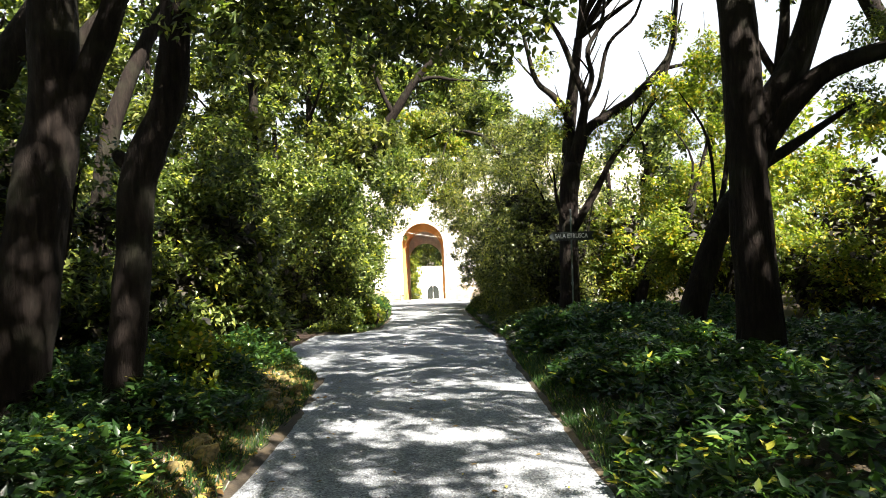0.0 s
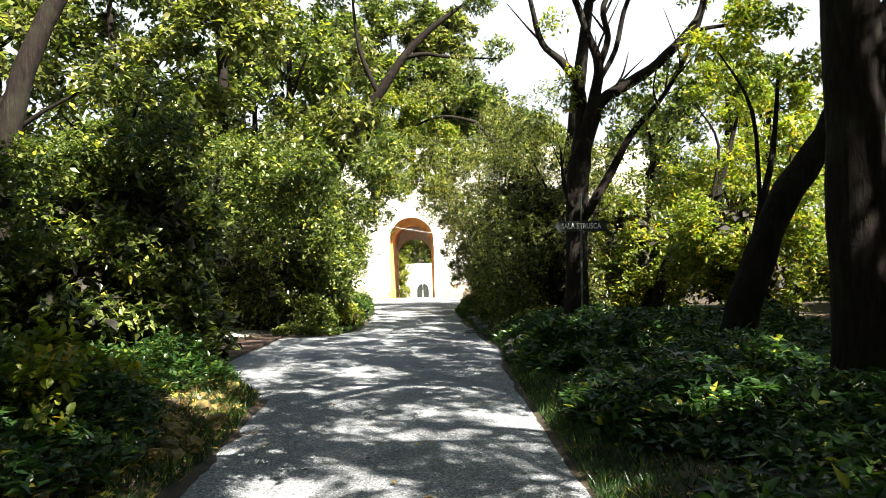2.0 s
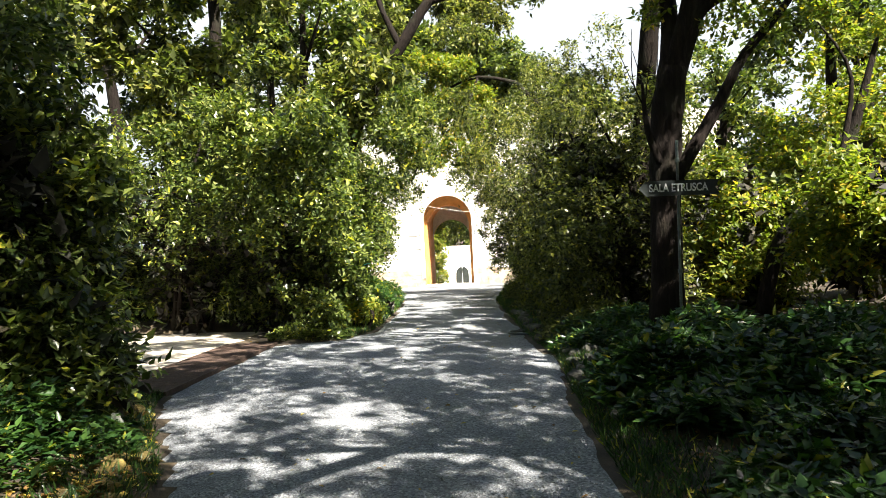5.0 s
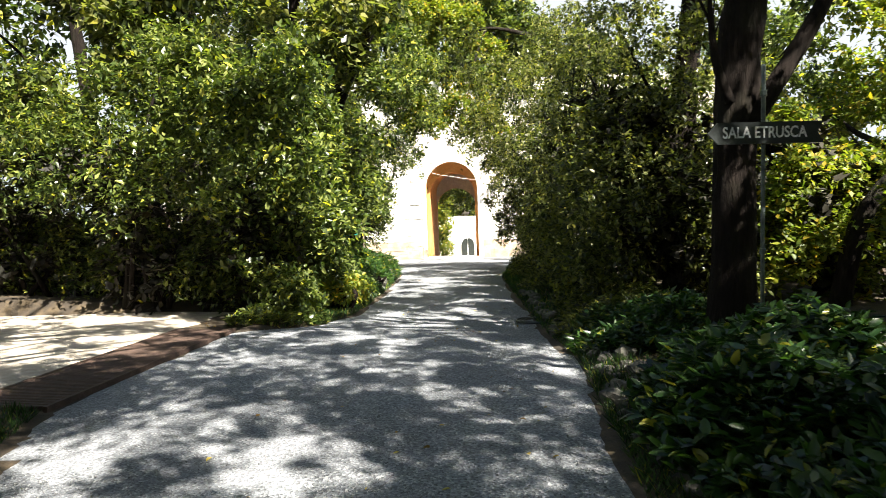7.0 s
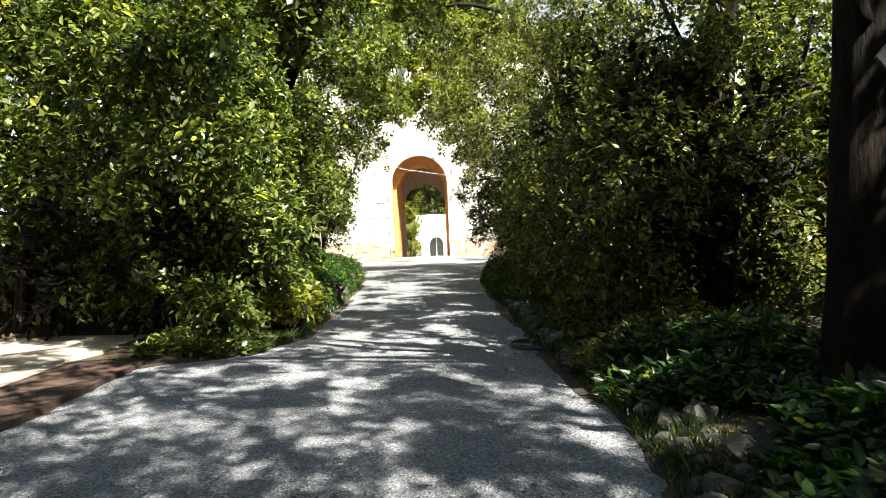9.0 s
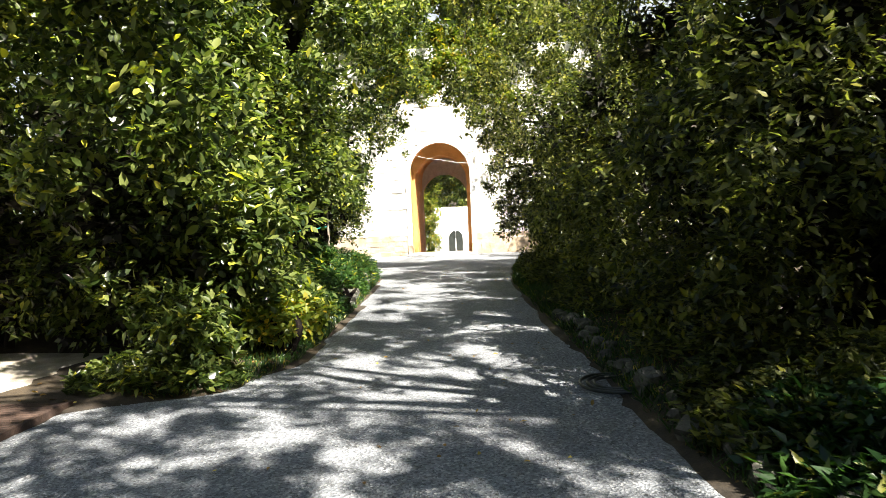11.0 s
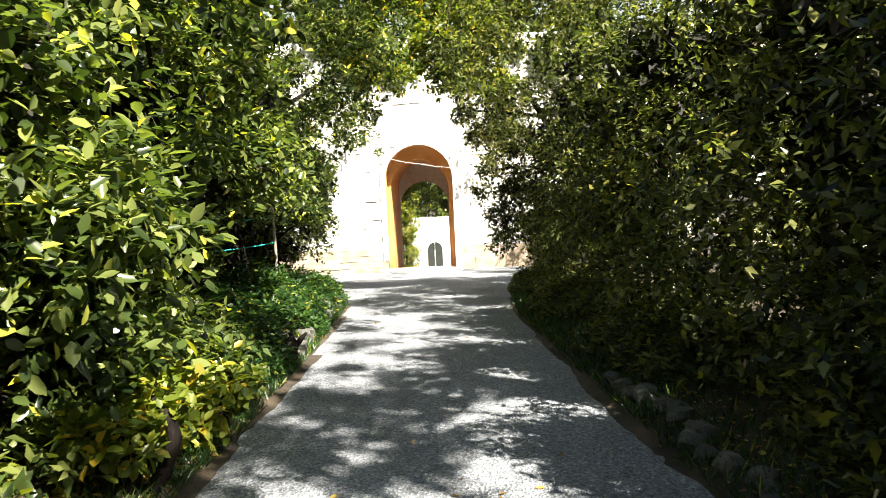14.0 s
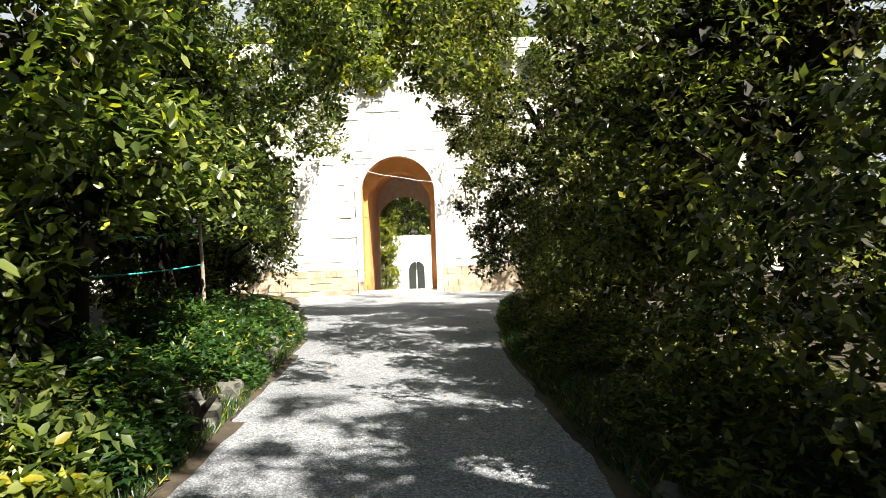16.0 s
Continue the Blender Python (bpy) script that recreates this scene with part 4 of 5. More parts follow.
# a bough that droops over the way before the gate
tree(4.4, 33.0, [(4.4, 33.0, -2.2), (4.2, 33.0, 1.0), (3.4, 33.0, 4.2), (2.0, 33.0, 6.0)], [0.2, 0.17, 0.13, 0.08],
     [([(2.0, 33.0, 6.0), (0.6, 33.1, 6.3), (-0.8, 33.2, 5.8), (-1.5, 33.3, 5.0)], [0.08, 0.06, 0.04, 0.012]), ([(0.6, 33.1, 6.3), (0.2, 32.6, 5.2), (-0.1, 32.4, 4.0)], [0.04, 0.03, 0.01])],
     [(-1.5, 33.3, 4.2, 0.6), (-0.9, 33.1, 3.5, 0.45), (-0.4, 32.8, 3.7, 0.55), (0.2, 32.5, 3.25, 0.45), (0.6, 32.6, 3.6, 0.5), (0.5, 33.0, 5.6, 0.8), (-0.8, 33.2, 5.9, 0.8), (-0.2, 33, 6.8, 0.9), (-1.3, 33, 6.8, 0.9), (-1.9, 33.4, 3.3, 0.5), (-1.1, 32.6, 2.95, 0.4), (-0.2, 33.3, 3.0, 0.35), (0.9, 32.8, 2.9, 0.45), (-1.6, 33.0, 4.9, 0.6), (-0.6, 33.2, 4.5, 0.6), (0.4, 32.9, 4.4, 0.55), (-2.3, 33.2, 4.0, 0.6), (1.1, 33.1, 4.6, 0.6)], 3800, 0.13, LEAF_YELLOW, 33, "slender tree whose leafy bough droops over the way", slim=0.3, clear=False)


for i, (x, y, rx, ry, h, tufts) in enumerate([(-3.35, 11.7, 0.6, 0.8, 1.9, 1700), (-4.0, 10.4, 0.7, 0.8, 1.8, 1300), (-4.6, 21.6, 0.9, 0.6, 2.2, 1500), (-6.2, 22.2, 0.9, 0.6, 2.3, 1500), (-7.9, 22.8, 0.9, 0.6, 2.3, 1400), (-9.6, 23.4, 1.0, 0.6, 2.4, 1400), (-5.4, 12.4, 0.9, 0.7, 2.0, 1300), (-5.6, 26.4, 0.8, 1.3, 3.0, 1700), (-5.8, 29.0, 0.8, 1.5, 3.0, 1700), (-5.5, 32.2, 0.9, 1.2, 3.0, 1500)]):
    shrub(x, y, rx, ry, h, 18, tufts, 0.11, LEAF, 145 + 60 * i, "bushy laurel shrub leafy down to the ground", slim=0.27, per=5, r0=0.3, r1=0.5, simple=True)
# sprays of the thicket that reach across the gate wall
tree(3.0, 34.6, [(3.0, 34.6, -2.0), (2.8, 34.5, 0.5), (2.2, 34.3, 2.2), (1.4, 34.1, 3.2)], [0.13, 0.1, 0.08, 0.03],
     [([(2.2, 34.3, 2.2), (1.3, 34.1, 2.3), (0.35, 34.0, 2.4)], [0.05, 0.035, 0.01]), ([(2.7, 34.5, 0.8), (1.7, 34.2, 1.0), (0.7, 34.0, 0.9)], [0.05, 0.035, 0.01]), ([(2.9, 34.5, -0.6), (1.9, 34.2, -0.5), (0.95, 34.0, -0.6)], [0.04, 0.03, 0.01])],
     [(0.3, 34, 2.3, 0.3), (0.6, 34.2, 1.7, 0.36), (0.8, 34, 0.95, 0.34), (0.6, 33.8, 0.4, 0.22), (0.95, 34.1, -0.2, 0.34), (1.05, 34, -0.8, 0.36), (0.15, 34, 3.0, 0.35), (1.1, 34.3, 2.1, 0.5), (1.2, 34.2, 1.3, 0.45), (1.3, 34.2, 0.3, 0.45), (0.8, 34, 2.9, 0.45), (1.6, 34.3, 1.6, 0.5), (1.6, 34.2, 0.6, 0.5), (1.5, 34.2, -0.5, 0.5), (1.5, 34.3, 2.6, 0.5)], 3000, 0.1, LEAF_OAK, 34, "slender holm oak reaching leafy sprays toward the gate", slim=0.3, clear=False, per=5)
# low growth that closes the hedge to the ground
for i, (x, y, rx, ry, h, tufts) in enumerate([(-2.95, 19.7, 0.5, 0.35, 0.9, 420), (-2.6, 20.9, 0.3, 0.6, 0.9, 420), (-2.6, 22.6, 0.35, 0.8, 0.9, 420)]):
    shrub(x, y, rx, ry, h, 14, tufts, 0.115, LEAF, 140 + i, "low dense laurel growth at the hedge foot", slim=0.27, per=5, r0=0.2, r1=0.35, stems=4, simple=True)


def ground_cover(name, cx, cy, rx, ry, tufts, leaf, high, material, seed, label, slim=0.25, simple=False):
    """A low bed of upright leafy plants."""
    rng = np.random.default_rng(seed)
    g0 = ground_z(cx, cy)
    a, q = rng.uniform(0, 2 * math.pi, tufts), np.sqrt(rng.random(tufts))
    px, py = cx + rx * q * np.cos(a), cy + ry * q * np.sin(a)
    hh = high * (1 - 0.6 * q ** 3) * (0.65 + 0.35 * np.sin(px * 3.1 + seed) * np.cos(py * 2.7)) * rng.uniform(0.35, 1.1, tufts)
    pz = np.array([ground_z(u, v) for u, v in zip(px, py)]) + hh
    pos = np.stack([px, py, pz], 1)
    ok = clear_of_way(pos)
    pos = pos[ok]
    per = 6
    p = np.repeat(pos, per, 0)
    m = len(p)
    d = rng.normal(size=(m, 3)) * np.array([1, 1, 0.35]) + np.array([0, 0, 0.3])
    v = leaf_arrays(p + rng.normal(0, 0.02, (m, 3)), d, np.array([[0, 0, 1.0]]) + rng.normal(0, 0.35, (m, 3)), leaf * rng.uniform(0.6, 1.35, m), slim, rng.uniform(0, 0.5, (m, 1)), rng)
    v -= np.array([cx, cy, g0])
    ob = tagged(new(name, leaf_mesh(name, v, material, simple)), label, "plants", kind="stuff")
    ob.location = (cx, cy, g0)
    return ob


for i, (x, y, rx, ry, tufts, high) in enumerate([(2.7, 8.6, 1.4, 2.2, 2600, 0.5), (2.6, 12.6, 1.3, 2.4, 4600, 0.62), (2.2, 16.4, 0.9, 1.4, 1500, 0.4), (2.4, 4.4, 1.3, 2.2, 1500, 0.5), (4.6, 13.2, 1.2, 2.0, 1500, 0.6), (5.0, 9.0, 1.3, 2.4, 1400, 0.5)]):
    ground_cover("ground_cover", x, y, rx, ry, tufts, 0.1, high, LEAF_LOW, 300 + i, "low bed of glossy green ground-cover plants", simple=i != 1)
for i, (x, y, rx, ry, tufts, high, lf) in enumerate([(-2.9, 7.0, 1.0, 1.8, 1900, 0.6, 0.09), (-3.2, 10.6, 0.9, 1.6, 1600, 0.55, 0.08), (-2.8, 3.6, 1.1, 1.7, 1300, 0.5, 0.09), (-4.0, 8.6, 1.2, 2.0, 1400, 0.7, 0.09)]):
    ground_cover("ground_cover", x, y, rx, ry, tufts, lf, high, LEAF_LOW, 320 + i, "low leafy weeds growing on the mossy bank", simple=True)
for i, (x, y, rx, ry, tufts, high) in enumerate([(-2.8, 23.6, 0.8, 1.5, 1800, 0.7), (-2.9, 26.6, 0.8, 1.5, 1800, 0.8), (-3.1, 30.0, 0.8, 2.0, 1400, 0.7)]):
    ground_cover("fern_bed", x, y, rx, ry, tufts, 0.085, high, LEAF_LOW, 340 + i, "bright green feathery plants on the stony bank", simple=True)

for i, (x, y, rx, ry, tufts, high) in enumerate([(2.2, 19.6, 0.8, 1.8, 1300, 0.45), (2.0, 23.4, 0.9, 2.2, 1400, 0.5), (1.9, 27.6, 0.9, 2.2, 1300, 0.5), (2.0, 32.0, 0.9, 2.4, 1000, 0.5), (3.4, 36.5, 1.2, 2.4, 800, 0.5)]):
    ground_cover("ivy_bed", x, y, rx, ry, tufts, 0.085, high, LEAF_OAK, 360 + i, "dark ivy and seedlings under the thicket", simple=True)
ground_cover("ivy_bed", 2.0, 17.5, 0.8, 1.1, 1000, 0.085, 0.42, LEAF_OAK, 381, "dark ivy and seedlings under the thicket", simple=True)
ground_cover("ivy_bed", -3.0, 19.5, 0.8, 0.5, 520, 0.09, 0.32, LEAF, 380, "glossy seedlings at the corner of the hedge", simple=True)

# far woods all round, low on the open side
def far_woods():
    rng = random.Random(5)
    cl = []
    for i in range(150):
        a = rng.uniform(0, 2 * math.pi)
        r = rng.uniform(62, 95)
        x, y = r * math.sin(a), 20 + r * math.cos(a)
        low = 0.55 if x > 10 else 1.0
        cl.append((x, y, fall(y) + rng.uniform(0.5, 9) * low, rng.uniform(3, 5)))
    tagged(new("far_woods", foliage("far_woods", cl, 9000, 0.5, LEAF, 400, 5, 0.3, True, clear=False)), "distant belt of green woodland", "woods", kind="stuff")


far_woods()


# ---- small things ----
def signpost():
    x, y = 2.55, 14.2
    g = ground_z(x, y)
    ob = thing("signpost", x, y, g, "thin metal signpost with a dark arrow board", "signpost")
    part("post", tube(bmesh.new(), [(0, 0, -0.1), (0, 0, 1.2), (0, 0, 1.9 - g)], [0.017, 0.017, 0.017], 8), STEEL, ob)
    for z in (0.95, 1.65 - g):
        part("collar", tube(bmesh.new(), [(0, 0, z), (0, 0, z + 0.02), (0, 0, z + 0.045)], [0.026, 0.026, 0.026], 8), STEEL, ob)
    bm = bmesh.new()
    zc = 1.36 - g
    shape = [(-0.46, 0.0), (-0.38, 0.085), (0.46, 0.085), (0.41, 0.0), (0.46, -0.085), (-0.38, -0.085)]
    f = bm.faces.new([bm.verts.new((a, -0.045, zc + b)) for a, b in shape])
    r = bmesh.ops.extrude_face_region(bm, geom=[f])
    for v in r["geom"]:
        if isinstance(v, bmesh.types.BMVert):
            v.co.y = -0.022
    bmesh.ops.recalc_face_normals(bm, faces=bm.faces)
    board = part("arrow_board", bm, DARKPAINT, ob, "dark painted arrow board with white letters")
    cu = bpy.data.curves.new("lettering", "FONT")
    cu.body, cu.size, cu.align_x, cu.align_y, cu.extrude, cu.offset = "SALA ETRUSCA", 0.125, "CENTER", "CENTER", 0.001, 0.0022
    tmp = bpy.data.objects.new("lettering", cu)
    me = bpy.data.meshes.new_from_object(tmp)
    me.name = "lettering"
    me.materials.clear()
    me.materials.append(LETTER)
    bpy.data.objects.remove(tmp)
    xs = [v.co.x for v in me.vertices]
    k = 0.67 / (max(xs) - min(xs))
    for v in me.vertices:
        v.co = Vector((v.co.x * k, v.co.y, v.co.z))
    t = new("lettering", me)
    t.parent = board
    t.matrix_local = pose(-0.01, -0.0475, zc, 90, 0, 0)
    ob.rotation_euler = (radians(-1), radians(0.6), radians(4))
    return ob


signpost()


def slab_bench():
    x, y = 3.0, 13.8
    g = ground_z(x, y)
    ob = thing("stone_bench", x, y, g, "low worn stone slab bench among the plants", "bench")
    bm = box(bmesh.new(), (-0.2, -0.6, 0.3), (0.2, 0.6, 0.39), 0.02)
    for v in bm.verts:
        v.co += Vector((noise.noise(v.co * 3), noise.noise(v.co * 3 + Vector((5, 0, 0))), 0)) * 0.02
    part("slab", bm, STONE, ob)
    for yy in (-0.4, 0.4):
        part("support", box(bmesh.new(), (-0.14, yy - 0.08, -0.1), (0.14, yy + 0.08, 0.3), 0.02), STONE, ob)


slab_bench()


def stones(name, label, group, spots, material, seed, sink=0.3):
    """Loose stones, each a thing of its own on one of six shared meshes."""
    rng = random.Random(seed)
    kinds = []
    for k in range(6):
        bm = stone_bm(1.0, rng.uniform(0.7, 1.1), rng.uniform(0.6, 0.85), seed + k)
        me = bpy.data.meshes.new(name)
        bm.to_mesh(me)
        bm.free()
        me.materials.append(material)
        kinds.append(me)
    for x, y, r in spots:
        ob = tagged(new(name, rng.choice(kinds)), label, "stone", group)
        ob.matrix_world = pose(x, y, ground_z(x, y) + r * (0.6 - sink), rng.uniform(-15, 15), rng.uniform(-15, 15), rng.uniform(0, 360)) @ Matrix.Diagonal((r, r, r, 1))


rng = random.Random(77)
stones("kerb_stone", "rough grey stone lining the path edge", "stones along the path", [(path_right(y) + 0.17 + rng.uniform(-0.07, 0.07), y + rng.uniform(-0.1, 0.1), rng.uniform(0.05, 0.105)) for y in steps(12.0, 22.6, 0.2)], STONE, 501)
stones("kerb_stone", "rough grey stone lining the path edge", "stones along the path", [(path_right(y) + 0.42 + rng.uniform(-0.1, 0.1), y + rng.uniform(-0.1, 0.1), rng.uniform(0.05, 0.11)) for y in steps(13.0, 17.5, 0.26)], STONE, 505)
stones("mossy_stone", "yellow-brown mossy stone on the bank edge", "mossy stones on the bank", [(path_left(y) - 0.22 + rng.uniform(-0.28, 0.1), y, rng.uniform(0.04, 0.11)) for y in steps(5.0, 13.2, 0.15)], MOSS, 511, 0.35)
stones("bank_stone", "weathered stone edging the leafy bank", "stones of the bank", [(path_left(y) - 0.28 + rng.uniform(-0.15, 0.15), y, rng.uniform(0.06, 0.15)) for y in steps(23.5, 36, 0.22)], STONE, 521)


def grating():
    """A slatted rust-brown grating over the drain at the side path."""
    ob = thing("drain_grating", -3.93, 16.5, fall(16.5), "rust-brown slatted metal drain grating across the side path", "grating")
    tilt = lambda y: fall(16.5 + y) - fall(16.5)
    data = None
    for y in steps(-2.3, 2.3, 0.062):
        if data is None:
            bm = box(bmesh.new(), (-0.43, -0.019, 0.0), (0.43, 0.019, 0.04), 0.004)
            o = part("slat", bm, RUST, ob)
            data = o.data
        else:
            o = new("slat", data)
            o.parent = ob
        o.location = (0, y, tilt(y) + 0.0)
    for x in (-0.455, 0.455):
        bm = box(bmesh.new(), (x - 0.02, -2.36, -0.02), (x + 0.02, 2.36, 0.044))
        for v in bm.verts:
            v.co.z += tilt(v.co.y)
        part("frame_rail", bm, RUST, ob)


grating()


def cord_fence():
    y = 28.5
    ob = thing("cord_fence", -3.6, y, ground_z(-3.6, y), "turquoise cords strung between thin weathered stakes", "fence")
    g = ground_z(-3.6, y)
    for x, yy in ((-4.1, 26.6), (-2.95, 27.5)):
        b = ground_z(x, yy) - g
        part("stake", tube(bmesh.new(), [(x + 3.6, yy - y, b - 0.1), (x + 3.61, yy - y, b + 0.9), (x + 3.6, yy - y, 1.75)], [0.026, 0.024, 0.02], 7, 0.1), WOODPOST, ob)
    for z, sag in ((-0.18, 0.03), (0.22, 0.02)):
        a, b = Vector((-0.5, -1.9, z - g)), Vector((0.65, -1.0, z - g + 0.03))
        pts = [a.lerp(b, k / 6) - Vector((0, 0, sag * 4 * (k / 6) * (1 - k / 6))) for k in range(7)]
        part("cord", tube(bmesh.new(), pts, [0.009] * 7, 6), CORD, ob)


cord_fence()


def arch_string():
    ob = thing("hanging_string", CX, 43.95, 1.6, "pale string sagging across the arch", "string")
    pts = [(-1.24, 0, 0.22), (-0.6, -0.02, 0.02), (0.1, -0.02, -0.1), (0.7, -0.02, -0.22), (1.25, 0, -0.28)]
    part("cord", tube(bmesh.new(), pts, [0.009] * 5, 6), WALLSTONE, ob)


arch_string()


def coiled_hose():
    x, y = 1.12, 18.95
    ob = thing("coiled_hose", x, y, fall(y) + 0.012, "dark coiled hose lying at the path edge", "hose")
    pts = []
    for k in range(49):
        a = k / 48 * 6 * math.pi
        r = 0.2 + 0.03 * a / math.pi
        pts.append((r * math.cos(a), r * math.sin(a), 0.016 + 0.004 * math.sin(a * 3) - 0.0545 * r * math.sin(a)))
    part("coil", tube(bmesh.new(), pts, [0.014] * 49, 6), DARKPAINT, ob)


coiled_hose()

# bright yellowing plants at the hedge foot
for i, (x, y, r, h, n) in enumerate([(-2.35, 21.3, 0.35, 0.45, 150), (-2.15, 22.1, 0.25, 0.35, 90), (-2.6, 19.8, 0.3, 0.3, 90), (-2.2, 24.4, 0.3, 0.3, 90)]):
    shrub(x, y, r, r, h, 5, n, 0.1, LEAF_YELLOW, 600 + i, "small bright yellow-leaved plant at the hedge foot", name="yellow_plant", r0=0.12, r1=0.22, group="yellow plants", stems=3, slim=0.3)

# dark greenery over the far white wall
for i, (x, y) in enumerate([(-4.4, 74.4), (-1.6, 74.2), (1.2, 74.6), (3.8, 74.4)]):
    shrub(x, y, 1.6, 1.0, 8.6, 26, 1500, 0.24, LEAF, 630 + i, "tall dark shrub rising behind the white wall", slim=0.3, simple=True, per=5, group="shrubs behind the far wall")

# creeper hanging beyond the passage
creeper = thing("creeper", -2.6, 60, fall(60), "bright green creeper hanging beyond the gateway", "climbing plant")
cl = [(-2.75 + 0.13 * (k % 4), 60 + 0.5 * (k % 3), -4.6 + 0.42 * k, 0.55) for k in range(12)] + [(-3.4 + 0.1 * k, 60.4, -4.4 + 0.6 * k, 0.7) for k in range(9)]
o = new("leaves", foliage("leaves", cl, 2600, 0.14, LEAF_YELLOW, 610, 6, 0.3, True, origin=(-2.6, 60, fall(60)), clear=False))
o.parent = creeper
part("stem", tube(bmesh.new(), [(-0.2, 0.2, -0.1), (-0.1, 0.3, 2.0), (-0.1, 0.3, 4.4)], [0.06, 0.05, 0.03], 7, 0.1), BARK, creeper)

hang = thing("hanging_ivy", CX, 51.4, 1.2, "dark ivy hanging over the far arch of the passage", "climbing plant")
cl = [(CX - 1.3 + 0.33 * k, 51.5 + 0.3 * (k % 2), 0.75 - 0.35 * abs(math.sin(k * 1.9)), 0.34) for k in range(9)] + [(CX - 1.2 + 0.5 * k, 51.5, 1.4, 0.5) for k in range(6)] + [(CX - 1.0 + 0.34 * k, 51.8 + 0.2 * (k % 2), 0.15 - 0.45 * abs(math.sin(k * 2.3)), 0.3) for k in range(7)]
o = new("leaves", foliage("leaves", cl, 1500, 0.11, LEAF, 612, 5, 0.3, True, origin=(CX, 51.4, 1.2), clear=False))
o.parent = hang
part("stem", tube(bmesh.new(), [(-1.4, -0.7, 1.6), (-1.2, -0.2, 0.9), (-0.9, 0.1, -0.3)], [0.04, 0.03, 0.012], 7, 0.1), BARK, hang)

# grass along the verges
def verge(name, side, y0, y1, n, seed, label):
    rng = np.random.default_rng(seed)
    y = rng.uniform(y0, y1, n)
    edge = np.interp(y, RIGHT_Y, RIGHT_X) if side > 0 else np.interp(y, LEFT_Y, LEFT_X)
    x = edge + side * np.abs(rng.normal(0.0, 0.3, n))
    pos = np.stack([x, y, np.array([ground_z(a, b) for a, b in zip(x, y)])], 1)
    d = rng.normal(size=(n, 3)) * np.array([0.5, 0.5, 0]) + np.array([0, 0, 0.8])
    v = leaf_arrays(pos, d, rng.normal(size=(n, 3)), rng.uniform(0.04, 0.13, n), 0.06, np.zeros((n, 1)), rng)
    tagged(new(name, leaf_mesh(name, v, LEAF_LOW, True)), label, "grass", kind="stuff")


verge("grass", 1, 2, 16.5, 13000, 701, "short dark grass along the path edge")
verge("grass", -1, 2, 14, 9000, 702, "short grass along the mossy path edge")
verge("grass", 1, 16.5, 38, 14000, 704, "thin dark grass under the thicket edge")
verge("grass", -1, 19, 38, 15000, 703, "thin grass along the foot of the hedge")


def litter(name, n, x_of, y0, y1, seed, label, leaf=0.05):
    rng = np.random.default_rng(seed)
    y = rng.uniform(y0, y1, n)
    x = x_of(y, rng)
    z = np.array([max(ground_z(a, b), fall(b) + 0.014 if path_left(b) < a < path_right(b) else -99) for a, b in zip(x, y)]) + 0.006
    d = rng.normal(size=(n, 3)) * np.array([1, 1, 0.15])
    v = leaf_arrays(np.stack([x, y, z], 1), d, np.array([[0, 0, 1.0]]) + rng.normal(0, 0.3, (n, 3)), leaf * rng.uniform(0.5, 1.4, n), 0.28, rng.uniform(0.1, 0.5, (n, 1)), rng)
    tagged(new(name, leaf_mesh(name, v, LEAF_DRY)), label, "fallen leaves", kind="stuff")


litter("fallen_leaves", 3000, lambda y, r: np.interp(y, LEFT_Y, LEFT_X) - r.gamma(2, 0.22, len(y)), 3, 13.5, 711, "yellow-brown fallen leaves on the mossy bank", 0.075)
litter("fallen_leaves", 4200, lambda y, r: np.interp(y, RIGHT_Y, RIGHT_X) + r.gamma(2, 0.3, len(y)), 3, 36, 712, "dry fallen leaves at the path edge")
litter("fallen_leaves", 3600, lambda y, r: np.interp(y, LEFT_Y, LEFT_X) - r.gamma(2, 0.3, len(y)), 19, 40, 713, "dry fallen leaves under the hedge", 0.065)
litter("fallen_leaves", 260, lambda y, r: r.uniform(-1.7, 1.0, len(y)), 3, 36, 714, "scattered dry leaves on the gravel path", 0.045)


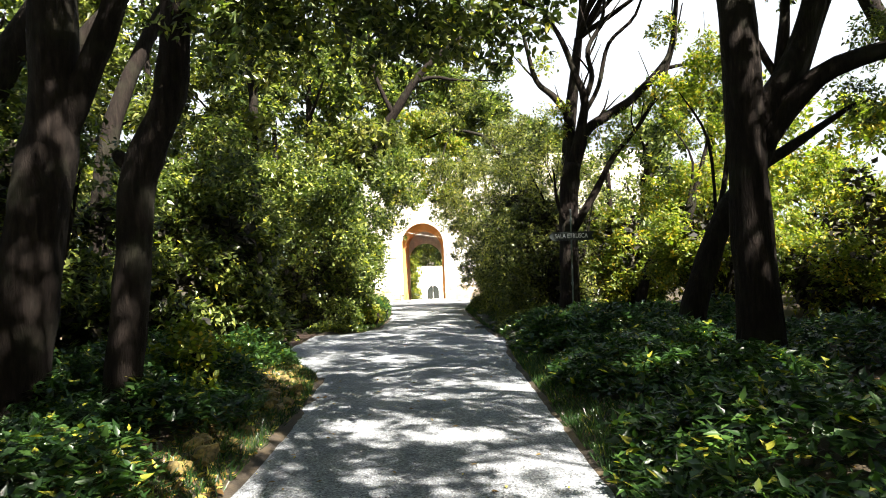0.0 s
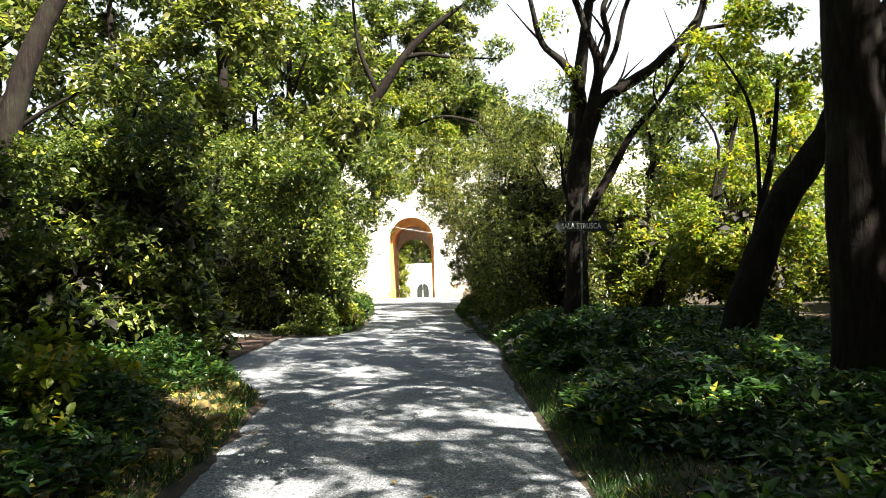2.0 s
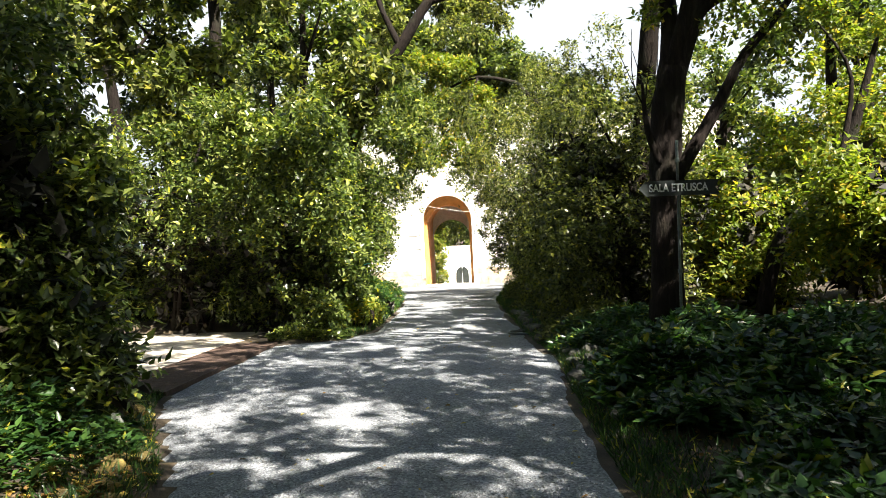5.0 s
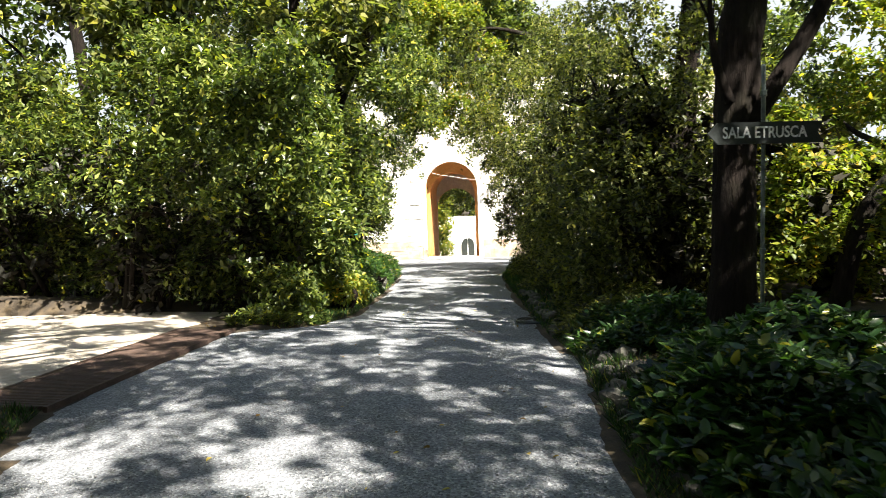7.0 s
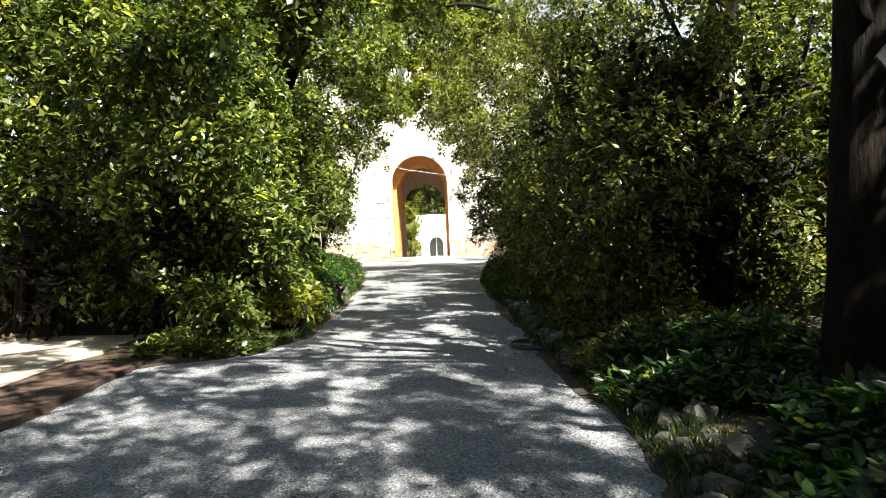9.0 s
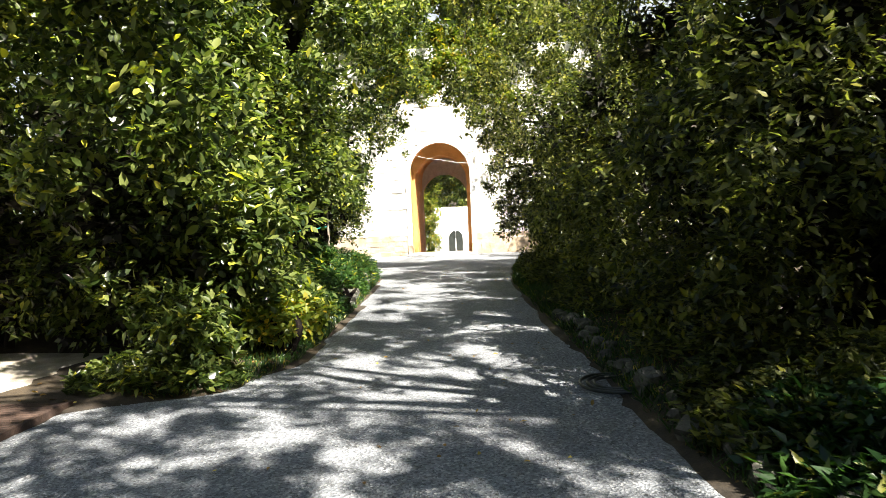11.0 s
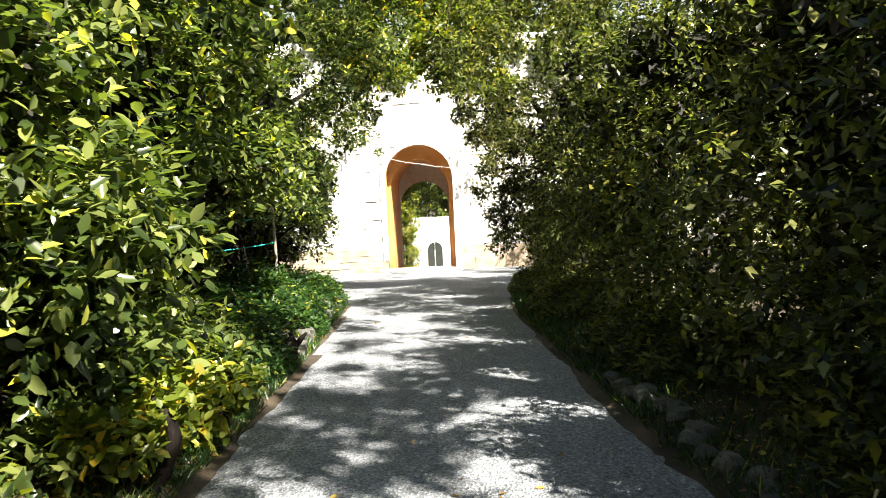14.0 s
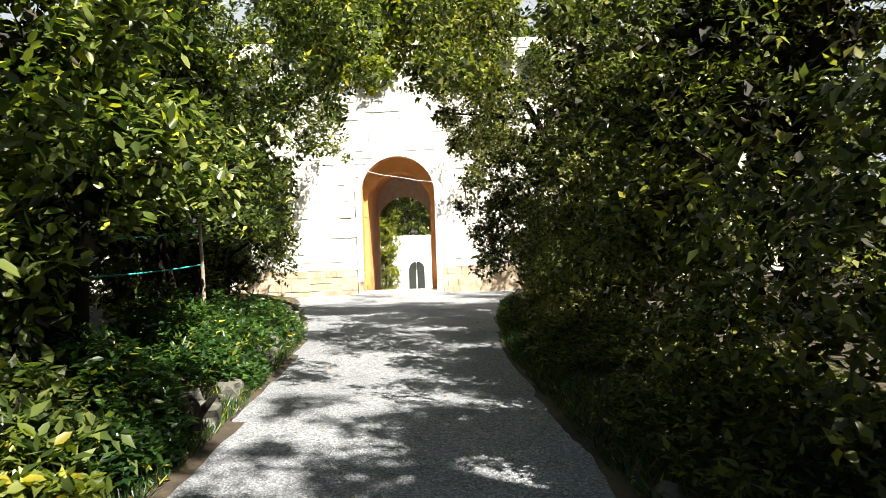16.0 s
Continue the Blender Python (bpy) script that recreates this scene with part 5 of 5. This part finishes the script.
def pebbles(n, seed):
    """Loose gravel on the path, as small angular stones."""
    rng = np.random.default_rng(seed)
    y = 3 + 33 * rng.random(n) ** 1.2
    l, r = np.interp(y, LEFT_Y, LEFT_X), np.interp(y, RIGHT_Y, RIGHT_X)
    x = l + 0.25 + (r - l - 0.45) * rng.random(n)
    z = np.interp(y, FALL_Y, FALL_Z) + 0.012
    base = np.array([[1, 0, 0], [-1, 0, 0], [0, 1, 0], [0, -1, 0], [0, 0, 0.8], [0, 0, -0.8]], float)
    size = rng.uniform(0.005, 0.011, n) * (1 + (rng.random(n) > 0.97))
    a = rng.uniform(0, 2 * math.pi, n)
    v = base[None] * rng.uniform(0.6, 1.3, (n, 6, 1)) * size[:, None, None]
    c, sn = np.cos(a)[:, None], np.sin(a)[:, None]
    v = np.stack([v[..., 0] * c - v[..., 1] * sn, v[..., 0] * sn + v[..., 1] * c, v[..., 2]], -1) + np.stack([x, y, z], 1)[:, None]
    tri = np.array([[0, 2, 4], [2, 1, 4], [1, 3, 4], [3, 0, 4], [2, 0, 5], [1, 2, 5], [3, 1, 5], [0, 3, 5]])
    idx = (tri.reshape(1, -1) + np.arange(n)[:, None] * 6).reshape(-1).astype(np.int32)
    me = bpy.data.meshes.new("loose_gravel")
    me.vertices.add(n * 6)
    me.vertices.foreach_set("co", v.reshape(-1).astype(np.float32))
    me.loops.add(len(idx))
    me.loops.foreach_set("vertex_index", idx)
    me.polygons.add(len(idx) // 3)
    me.polygons.foreach_set("loop_start", np.arange(0, len(idx), 3, dtype=np.int32))
    me.update(calc_edges=True)
    me.materials.append(PEBBLE)
    tagged(new("loose_gravel", me), "loose angular grey gravel on the path", "gravel", kind="stuff")


pebbles(13000, 721)


# ---- masonry of the gate wall, last ----
def masonry():
    rng = random.Random(31)
    meshes = []
    for k in range(8):
        bm = box(bmesh.new(), (-0.5, -1, -0.5), (0.5, 1, 0.5))
        for v in bm.verts:
            v.co.x += rng.uniform(-0.02, 0.02)
            v.co.z += rng.uniform(-0.035, 0.035)
        me = bpy.data.meshes.new("stone_block")
        bm.to_mesh(me)
        bm.free()
        meshes.append(me)
    pale, brown = [m for m in meshes[:4]], [m for m in meshes[4:]]
    for m in pale:
        m.materials.append(WALLSTONE)
    for m in brown:
        m.materials.append(BASESTONE)
    z = -2.72
    while z < WALL_TOP - 0.2:
        hgt = rng.uniform(0.2, 0.36)
        x = -7.0 + rng.uniform(-0.3, 0)
        while x < 5.0:
            w = rng.uniform(0.25, 0.7)
            zz = z + hgt / 2
            lim = 1.5 if zz < 0.95 else math.sqrt(max(0, 1.52 ** 2 - (zz - 0.95) ** 2)) + 0.02
            a, b = x, x + w - 0.009
            if abs(zz - 0.95) < 1.55 or zz < 0.95:
                if a < CX - lim < b:
                    b = CX - lim
                if a < CX + lim < b:
                    a = CX + lim
                skip = a >= CX - lim - 0.01 and b <= CX + lim + 0.01
            else:
                skip = False
            if not skip and b - a > 0.08:
                o = new("stone_block", rng.choice(brown if z < -1.75 else pale))
                o.parent = wall
                proud = rng.uniform(0.006, 0.035)
                o.matrix_local = Matrix.Translation(((a + b) / 2, WALL_Y, zz)) @ Matrix.Diagonal((b - a, proud, hgt - 0.009, 1)) @ pose(0, 0, 0, rng.uniform(-0.6, 0.6), rng.uniform(-1.5, 1.5), 0)
            x += w
        z += hgt
    # plastered ring round the arch
    n = 17
    for k in range(n):
        a0, a1 = math.pi * k / n + 0.006, math.pi * (k + 1) / n - 0.006
        bm = bmesh.new()
        q = []
        for yy in (WALL_Y - 0.05, WALL_Y + 0.02):
            q.append([bm.verts.new((CX + r * math.cos(a), yy, 0.95 + (r + 0.01) * math.sin(a))) for a, r in ((a0, 1.285), (a1, 1.285), (a1, 1.49), (a0, 1.49))])
        bm.faces.new(q[0])
        bm.faces.new(q[1][::-1])
        for i in range(4):
            bm.faces.new((q[0][i], q[1][i], q[1][(i + 1) % 4], q[0][(i + 1) % 4]))
        bmesh.ops.recalc_face_normals(bm, faces=bm.faces)
        o = part("voussoir", bm, WHITEWALL, wall)
    for sx in (-1, 1):
        for k in range(8):
            z0 = -2.57 + k * 0.439
            xa, xb = sorted((CX + sx * 1.285, CX + sx * 1.49))
            part("jamb_stone", box(bmesh.new(), (xa, WALL_Y - 0.05, z0 + 0.005), (xb, WALL_Y + 0.02, z0 + 0.434), 0.006), WHITEWALL if k else BASESTONE, wall)


masonry()


# ivy over the top of the gate wall
ivy = thing("wall_ivy", CX, 43.9, 5.0, "pale sunlit ivy hanging over the top of the gate wall", "climbing plant")
rng = random.Random(88)
cl = [(rng.uniform(-9, 6.5), rng.uniform(43.65, 44.2), 6.1 + rng.uniform(-1.3, 0.5) * (0.5 + rng.random()), rng.uniform(0.3, 0.6)) for k in range(46)]
o = new("leaves", foliage("leaves", cl, 3200, 0.13, LEAF, 611, 5, 0.3, True, origin=(CX, 43.9, 5.0), clear=False))
o.parent = ivy
for x in (-4.2, 2.2):
    part("stem", tube(bmesh.new(), [(x - CX, 0.1, 1.15), (x - CX + 0.1, -0.03, 0.9), (x - CX - 0.1, -0.05, 0.0)], [0.03, 0.025, 0.012], 7, 0.1), BARK, ivy)
